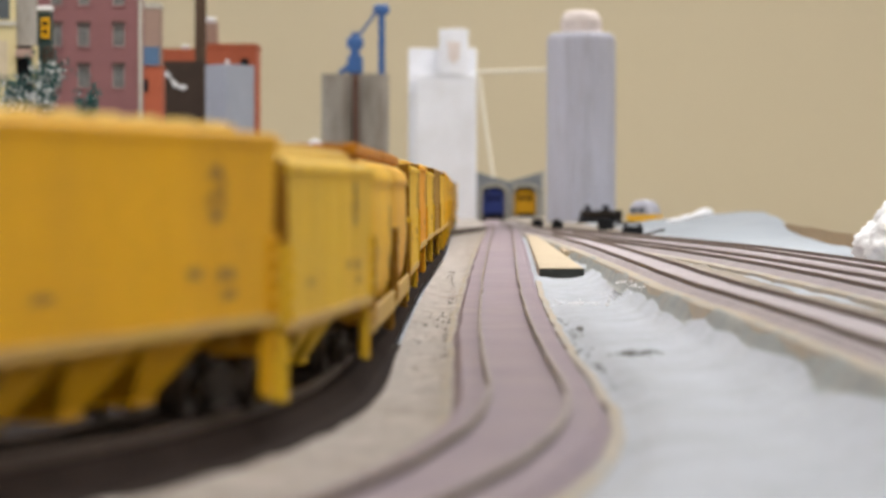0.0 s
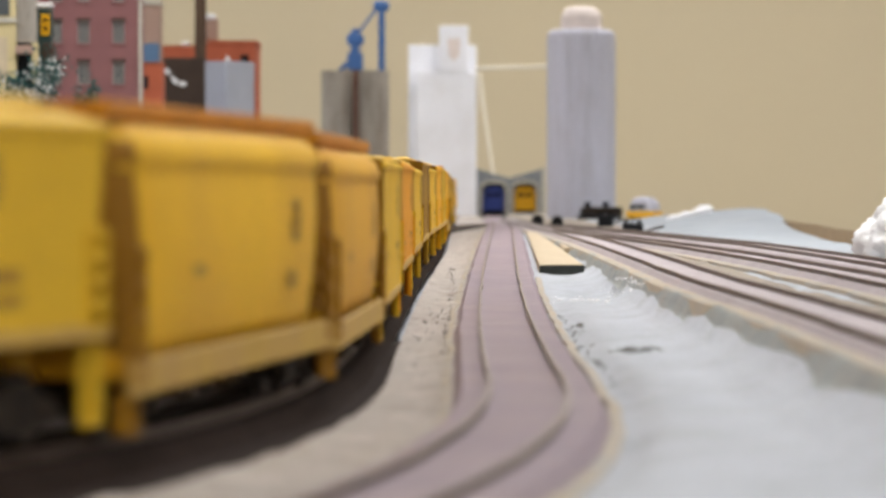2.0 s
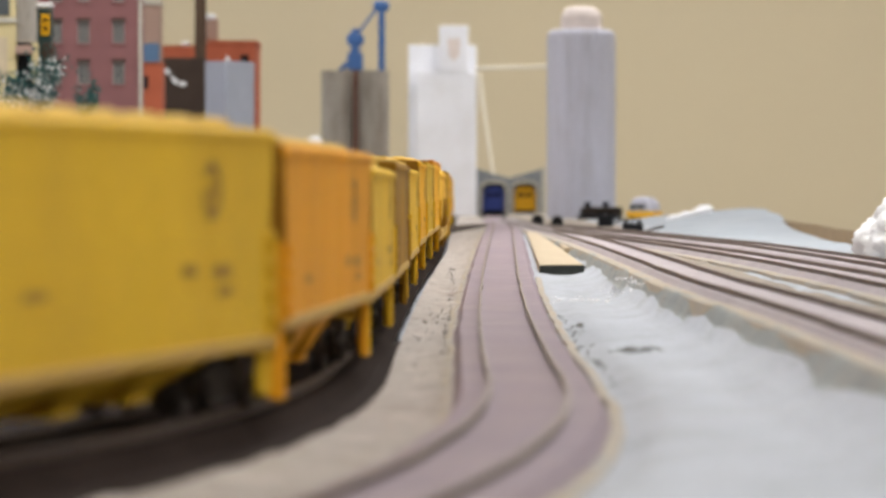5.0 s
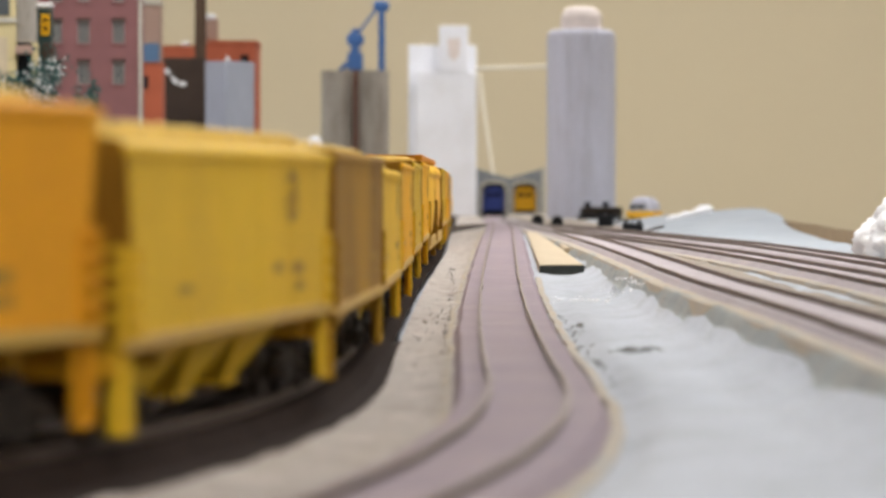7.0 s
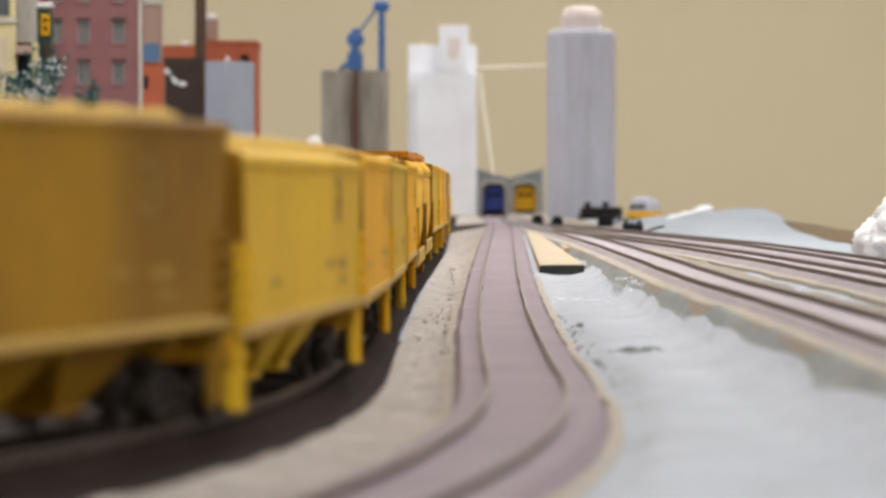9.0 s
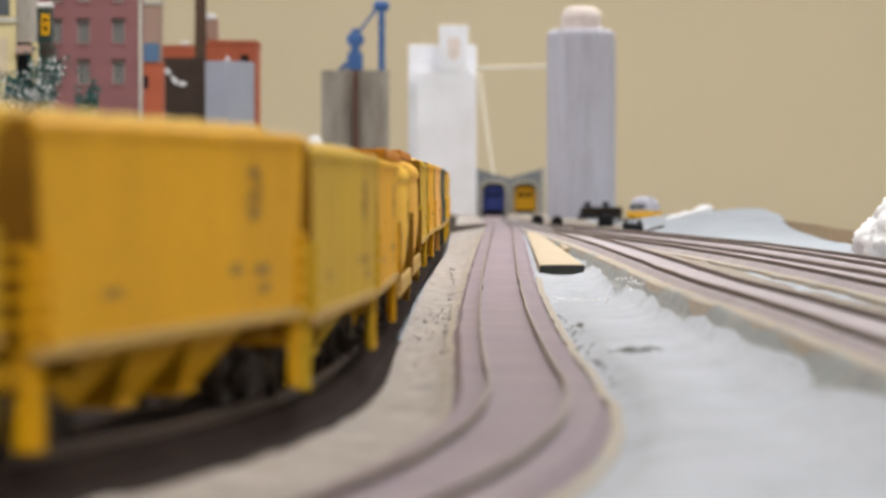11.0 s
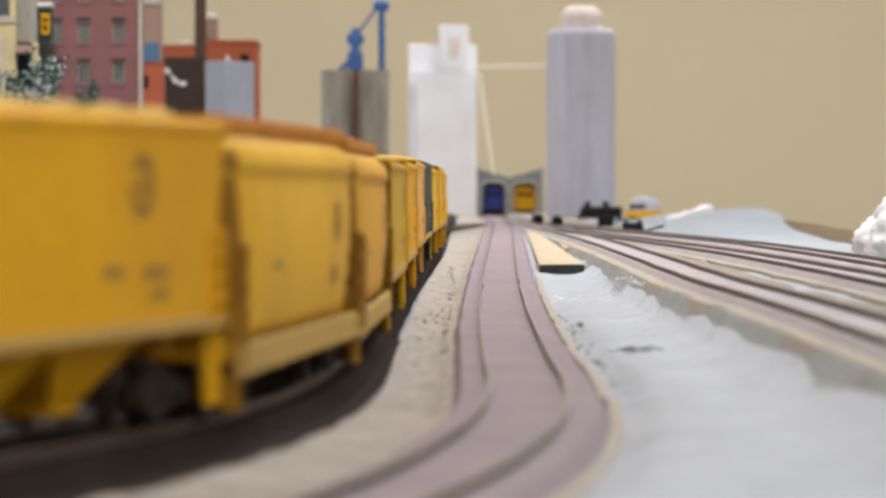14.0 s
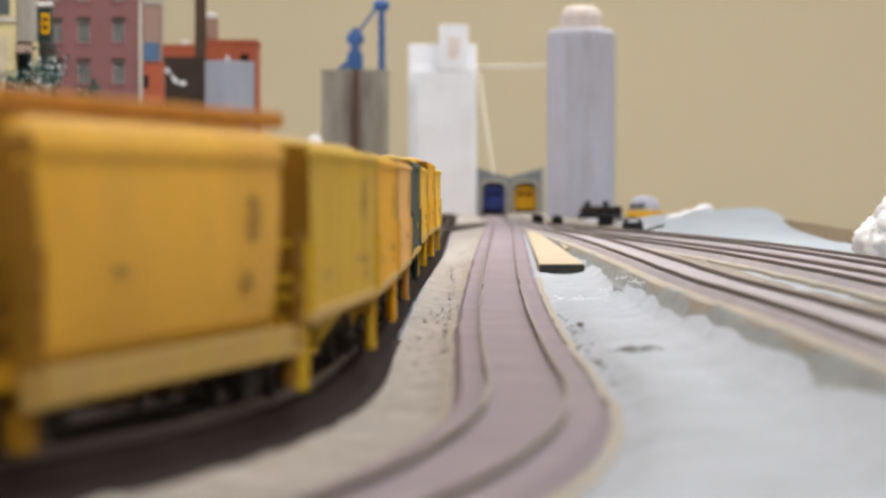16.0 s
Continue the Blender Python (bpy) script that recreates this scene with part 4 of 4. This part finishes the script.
def town():
    brick_block()
    # cream house with a grey corner and a dark porch
    t = thing("cream_house", -0.402, 2.55, PLATEAU, "cream stucco house with a grey corner and dark porch", "building")
    part("wall", boxed(-0.06, 0.0, 0, 0.1, -0.03, 0.12, 0.0006), M_CREAMW, t)
    part("cornice", boxed(-0.06, 0.0012, -0.003, -0.0001, 0.080, 0.084), M_TRIM, t, "pale ledge")
    part("grey_corner", boxed(0.0002, 0.0190, 0.004, 0.014, 0.061, 0.125, 0.0006), M_GRAIN, t, "pale grey plaster corner")
    # black panel fills the porch opening, in place of its inner shade
    part("porch", boxed(0.0002, 0.0170, 0.009, 0.014, -0.03, 0.0608), M_BLACK, t, "black panel for the shade inside the porch")
    part("post", boxed(0.0155, 0.0205, 0.002, 0.007, -0.03, 0.0608), M_CREAMW, t, "cream porch post")
    part("porch_roof", boxed(0.0002, 0.0165, -0.004, 0.0115, 0.050, 0.058, 0.001), M_TAN, t, "brown porch roof")
    part("window", boxed(-0.02, -0.0055, -0.0012, -0.0001, 0.086, 0.108), M_GLASS, t, "dark window")
    part("door", boxed(-0.02, -0.0075, -0.0015, -0.0001, 0.028, 0.066), M_CREAM, t, "tan panelled door")
    t = thing("dark_kiosk", -0.3945, 2.62, PLATEAU, "narrow dark building with a yellow sign and white roof", "building")
    part("wall", boxed(0.0015, 0.0165, 0.0, 0.012, -0.03, 0.098), M_TEAL, t)
    part("roof", boxed(0.0, 0.0178, -0.004, 0.012, 0.0982, 0.103, 0.002), M_PAPER, t, "white roof")
    part("sign", boxed(0.0065, 0.0145, -0.003, -0.0002, 0.072, 0.092), M_YELLOW, t, "yellow sign")
    for z in (0.0755, 0.0835):
        part("sign_panel", boxed(0.0085, 0.0125, -0.0036, -0.0031, z, z + 0.005), M_BLACK, t, "dark panel on the sign")
    part("awning", boxed(0.0085, 0.0195, -0.012, -0.0002, 0.044, 0.064, 0.002), M_BRICK2, t, "dark brown awning")
    # tan tower and small red shop behind the warehouse
    t = thing("tan_tower", -0.345, 3.2, PLATEAU, "tan brick tower with a pale cornice", "building")
    part("wall", boxed(-0.02, 0.0110, 0, 0.04, -0.03, 0.140), M_TAN, t)
    part("cornice", boxed(-0.022, 0.0120, -0.003, 0.042, 0.1402, 0.147, 0.001), M_TRIM, t, "pale cornice")
    t = thing("red_shop", -0.335, 3.1, PLATEAU, "small red shop with a plain blue billboard", "building")
    part("wall", boxed(-0.012, 0.014, 0, 0.04, -0.03, 0.068), M_ORANGE, t)
    part("door", boxed(-0.008, -0.002, -0.0012, -0.0001, 0.038, 0.052), M_BLACK, t, "dark doorway")
    part("billboard", boxed(-0.0085, 0.0110, -0.004, -0.0012, 0.0685, 0.0895), M_SLATE, t, "plain blue billboard")
    # orange works, brown shed with its chimney, grey shed
    t = thing("orange_works", -0.29, 3.6, PLATEAU, "long orange brick works with parapet", "building")
    part("wall", boxed(-0.085, 0.0415, 0, 0.12, -0.04, 0.114, 0.0006), M_ORANGE, t)
    part("parapet", boxed(-0.024, 0.043, -0.0015, 0.12, 0.1142, 0.1205, 0.0006), M_ORANGE, t)
    part("doorway", boxed(0.021, 0.032, -0.0014, -0.0002, 0.086, 0.101), M_BLACK, t, "dark doorway")
    part("roof_vent", boxed(-0.028, -0.0105, 0.02, 0.035, 0.1207, 0.150, 0.002), M_TAN, t, "tan roof vent")
    part("vent_cap", boxed(-0.027, -0.0125, 0.018, 0.034, 0.1502, 0.157, 0.002), M_PAPER, t, "white vent cap")
    part("snow_patch", boxed(-0.058, -0.047, 0.002, 0.02, 0.1142, 0.1195, 0.002), M_PAPER, t, "white snow patch")
    t = thing("brown_shed", -0.29, 3.3, PLATEAU, "dark brown brick shed with a tall chimney", "building")
    part("wall", boxed(-0.0505, -0.0005, 0, 0.07, -0.06, 0.083, 0.0006), M_BRICK2, t)
    bm = bmesh.new()
    tube(bm, (-0.0065, 0.02, 0.083), (-0.0065, 0.02, 0.24), 0.0071, 0.0066, 16)
    part("chimney", bm, M_STACK, t, "tall dark brown chimney")
    bm = bmesh.new()
    for i in range(9):
        u = i / 8
        x, z = -0.049 + 0.026 * u, 0.068 - 0.017 * smoothstep(0, 0.7, u)
        bmesh.ops.create_icosphere(bm, subdivisions=2, radius=0.0026 + 0.0012 * math.sin(i * 2.1), matrix=Matrix.Translation((x, -0.001, z)))
    part("snow_ledge", bm, M_PAPER, t, "white snow on a ledge", smooth=True)
    t = thing("grey_shed", -0.256, 3.2, PLATEAU, "pale grey corrugated shed", "building")
    bm = bmesh.new()
    rings(bm, [[Vector((x, y, z)) for x, y in ((-0.0265, 0.03), (0.0, 0.0), (0.0305, 0.05), (0.002, 0.09))] for z in (-0.06, 0.0745)])
    part("shell", bm, M_GREYW, t)
    for i in range(14):
        u = (i + 0.5) / 14
        x, y = (-0.0265 * (1 - u * 2), 0.03 * (1 - u * 2)) if u < 0.5 else (0.0305 * (u * 2 - 1), 0.05 * (u * 2 - 1))
        part("batten", boxed(x - 0.0004, x + 0.0004, y - 0.0008, y + 0.0003, -0.06, 0.0742), M_GREYW, t)
    part("vent", boxed(-0.001, 0.003, 0.004, 0.01, 0.0746, 0.0795), M_PAPER, t, "white vent")


def hill():
    """The raised block on which the town stands."""
    bm = bmesh.new()
    nx, ny = 24, 18
    grid = []
    for j in range(ny + 1):
        row = []
        for i in range(nx + 1):
            x, v = -1.2 + 1.0 * i / nx, 2.2 + 2.0 * j / ny
            y = v * K
            h = (PLATEAU - 0.022) * smoothstep(0.205, 0.235, -x) * smoothstep(2.2, 2.3, v)
            row.append(bm.verts.new((x, y, -0.008 + max(0, h) + 0.003 * noise.noise(Vector((x * 20, y * 20, 7))))))
        grid.append(row)
    for a, b in zip(grid, grid[1:]):
        for i in range(nx):
            bm.faces.new((a[i], a[i + 1], b[i + 1], b[i]))
    g = link("hill", bm, M_PLASTER, smooth=True)
    g.location.z = Z0
    tagged(g, "raised plaster block under the town", "ground", kind="structure")


def bush(x, y, z, w, h, n, flowers, seed):
    rnd = random.Random(seed)
    t = thing("bush", x, y, z, "small teal green bush with pale flowers" if flowers else "small teal green bush", "bush", "bushes before the warehouse")
    bm = bmesh.new()
    tips = []
    for i in range(10):
        q = Vector((rnd.uniform(-w, w) * 0.45, rnd.uniform(-0.012, 0.012), h * rnd.uniform(0.45, 1)))
        tube(bm, (q.x * 0.3, 0, -0.005), q, 0.0008, 0.0003, 5)
        tips.append(q)
    part("twigs", bm, M_TWIG, t)

    def leaves(count, size, lo, hi):
        bm = bmesh.new()
        for i in range(count):
            c = rnd.choice(tips) * rnd.uniform(lo, hi) + Vector((rnd.gauss(0, w * 0.09), rnd.gauss(0, 0.006), rnd.gauss(0, h * 0.09)))
            c.z = max(0.0, c.z)
            q = Euler((rnd.uniform(0, 6), rnd.uniform(0, 6), rnd.uniform(0, 6))).to_matrix()
            vs = [bm.verts.new(c + q @ Vector(v) * size) for v in ((-1, 0, 0), (0, -0.5, 0.15), (1, 0, 0), (0, 0.5, 0.15))]
            bm.faces.new(vs)
        return bm
    tagged(part("foliage", leaves(n * 2, 0.0027, 0.45, 1.05), M_LEAF, t), kind="stuff")
    if flowers:
        tagged(part("blossom", leaves(flowers * 2, 0.0024, 0.35, 0.95), M_PETAL, t, "pale flowers"), kind="stuff")


# ---- clutter of the yard ----
def crumpled(name, x, y, z, size, label, category, seed, mat=M_PAPER):
    bm = bmesh.new()
    bmesh.ops.create_icosphere(bm, subdivisions=5, radius=1.0)
    for v in bm.verts:
        n = v.co.normalized()
        k = 1 + 0.16 * noise.noise(n * 1.6 + Vector((seed, 0, 0))) - 0.22 * abs(noise.noise(n * 3.2 + Vector((seed, 3, 0)))) - 0.12 * abs(noise.noise(n * 8 + Vector((seed, 5, 0)))) + 0.1
        v.co = Vector((n.x * size[0], n.y * size[1], n.z * size[2])) * k
        v.co.z = max(v.co.z, -size[2] * 0.72)
    ob = link(name, bm, mat, smooth=True)
    ob.location = (x, y * K, z + Z0 + size[2] * 0.72)
    return tagged(ob, label, category)


def yard_clutter():
    # a plain board laid beside the track, dark at its cut end
    t = thing("cream_board", 0.0, 0, 0, "cream plywood board with a dark cut end", "board")
    bm = bmesh.new()
    rings(bm, [[Vector((x, y * K, z)) for x, z in ((a, -0.006), (b, -0.006), (b, zt), (a, zt))] for y, a, b, zt in ((1.475, 0.0525, 0.0765, 0.0018), (1.9, 0.062, 0.0785, 0.0042), (2.4, 0.074, 0.083, 0.0052))])
    part("board", bm, M_CREAM, t)
    part("cut_end", boxed(0.0525, 0.0768, 1.475 * K - 0.004, 1.475 * K - 0.0004, -0.006, 0.0014), M_CUT, t, "dark cut end")
    t = thing("cream_board", 0.0, 0, 0, "small cream plywood offcut beside the yard track", "board")
    bm = bmesh.new()
    rings(bm, [[Vector((x, y, z)) for x, z in ((a, -0.004), (b, -0.004), (b, zt), (a, zt))] for y, a, b, zt in ((2.30, 0.0785, 0.0905, 0.0048), (2.95, 0.0895, 0.1010, 0.0058))])
    part("board", bm, M_CREAM, t)
    for x, y, w in ((0.1115, 3.2, 0.013), (0.1285, 3.05, 0.012)):
        t = thing("switch_machine", x, y, 0.002, "small black switch machine beside the track", "switch machine", "switch machines")
        part("case", boxed(-w / 2, w / 2, -0.012, 0.012, -0.004, 0.0085, 0.001), M_BLACK, t)
        part("throw_rod", boxed(-w, -w / 2, -0.001, 0.001, 0.0, 0.002), M_DARK, t)
        part("lid", boxed(-w / 2 + 0.002, w / 2 - 0.002, -0.01, 0.01, 0.0086, 0.0105, 0.0006), M_DARK, t)
    for x, y in ((0.168, 2.4), (0.186, 3.1)):
        t = thing("ground_throw", x, y, 0.003, "black ground throw with a long lever", "switch stand", "switch machines")
        part("base", boxed(-0.009, 0.009, -0.009, 0.009, -0.004, 0.010, 0.001), M_BLACK, t)
        for s in (-0.006, 0.006):
            part("lug", boxed(s - 0.0016, s + 0.0016, -0.004, 0.004, 0.0102, 0.0125), M_BLACK, t)
        bm = bmesh.new()
        tube(bm, (0.009, 0, 0.002), (0.036, 0.14, 0.0055), 0.0013)
        part("lever", bm, M_DARK, t)
    # an unfinished car frame: a dark tank on a frame with two stacks
    t = thing("tank_frame", 0.2045, 3.5, 0.004, "dark grey tank on a black car frame", "railway car", turn=8)
    bm = bmesh.new()
    tube(bm, (-0.027, 0, 0.011), (0.027, 0, 0.011), 0.005, seg=16)
    part("tank", bm, M_DARK, t, "dark grey tank")
    part("frame", boxed(-0.03, 0.026, -0.008, 0.008, 0.0, 0.0058, 0.0006), M_BLACK, t)
    for x in (-0.018, 0.006):
        bm = bmesh.new()
        tube(bm, (x, 0, 0.0162), (x, 0, 0.0225), 0.0042, seg=12)
        part("stack", bm, M_BLACK, t)
    # a small railcar seen end on
    t = thing("railcar", 0.234, 3.2, 0.0, "small yellow railcar with a grey roof", "railcar", turn=-24)
    bm = bmesh.new()
    prof = [(-0.0165, 0.009), (-0.017, 0.017), (0.017, 0.017), (0.0165, 0.009)]
    rings(bm, [[Vector((x, y, z)) for x, z in prof] for y in (-0.004, 0.026)])
    part("lower_body", bm, M_DUSTY, t, "yellow lower body")
    bm = bmesh.new()
    prof = [(-0.0165, 0.0172), (-0.0155, 0.026), (-0.010, 0.0325), (0, 0.0345), (0.010, 0.0325), (0.0155, 0.026), (0.0165, 0.0172)]
    rings(bm, [[Vector((x * k, y, 0.0172 + (z - 0.0172) * k)) for x, z in prof] for y, k in ((-0.003, 0.8), (0.004, 1), (0.02, 1), (0.025, 0.85))])
    part("roof", bm, M_SILO, t, "silver grey roof")
    for x in (-0.008, 0.002):
        part("windshield", boxed(x - 0.004, x + 0.004, -0.0048, -0.0032, 0.0195, 0.0245), M_GLASS, t, "dark windshield")
    part("underframe", boxed(-0.014, 0.014, -0.002, 0.024, -0.001, 0.0088), M_BLACK, t)
    # white roll of plaster cloth with a round end
    t = thing("plaster_roll", 0.246, 2.93, 0.008, "white twisted roll of plaster cloth with a round end", "plaster cloth")
    bm = bmesh.new()
    loops = []
    for i in range(25):
        u = i / 24
        c = Vector((0.052 * u, 0.16 * u, 0.003 + 0.0095 * u))
        r = 0.003 + 0.0008 * math.sin(u * 19) + 0.0036 * smoothstep(0.78, 0.9, u) - 0.006 * smoothstep(0.95, 1.0, u)
        loops.append([c + Vector((math.cos(a * math.pi / 7) * r * 1.6, 0, math.sin(a * math.pi / 7) * r)) for a in range(14)])
    rings(bm, loops)
    part("roll", bm, M_PAPER, t, smooth=True)
    crumpled("crumpled_bag", 0.2525, 1.40, 0.0, (0.0365, 0.045, 0.0232), "crumpled white plastic bag on the plaster", "bag", 2)
    # brown edging along the open side of the layout
    t = thing("edge_board", 0, 0, 0, "brown hardboard edging along the layout", "board")
    bm = bmesh.new()
    ys = [1.5, 1.7, 1.9, 2.1, 2.3, 2.45, 2.6, 2.75, 2.85]
    hs = [0.0128, 0.0122, 0.0128, 0.0118, 0.0124, 0.0115, 0.0118, 0.0105, 0.0135]
    rings(bm, [[Vector((board_edge(y * K) + dx, y * K, z)) for dx, z in ((-0.003, -0.03), (0.0015, -0.03), (0.0015, h), (-0.003, h + 0.0008))] for y, h in zip(ys, hs)])
    part("strip", bm, M_WOOD, t)


white_elevator()
grey_silo()
brown_silo()
portal_wall()
hill()
town()
bush(-0.373, 2.45, PLATEAU - 0.028, 0.056, 0.072, 620, 420, 4)
bush(-0.328, 2.5, PLATEAU - 0.028, 0.024, 0.052, 260, 40, 9)
yard_clutter()


# ---- what moves ----
def motions():
    times = [i * 0.5 for i in range(33)]
    for k, car in enumerate(CARS):
        walk(car, [(t, car_pose(k, t)) for t in times])
        for wheels in [o for o in car.children_recursive if o.name.startswith("wheelset")]:
            hub = wheels.location.copy()
            walk(wheels, [(f / FPS, Matrix.Translation(hub) @ pose(0, 0, 0, math.degrees(SPEED * f / FPS / 0.0052) % 360)) for f in range(481)])


motions()
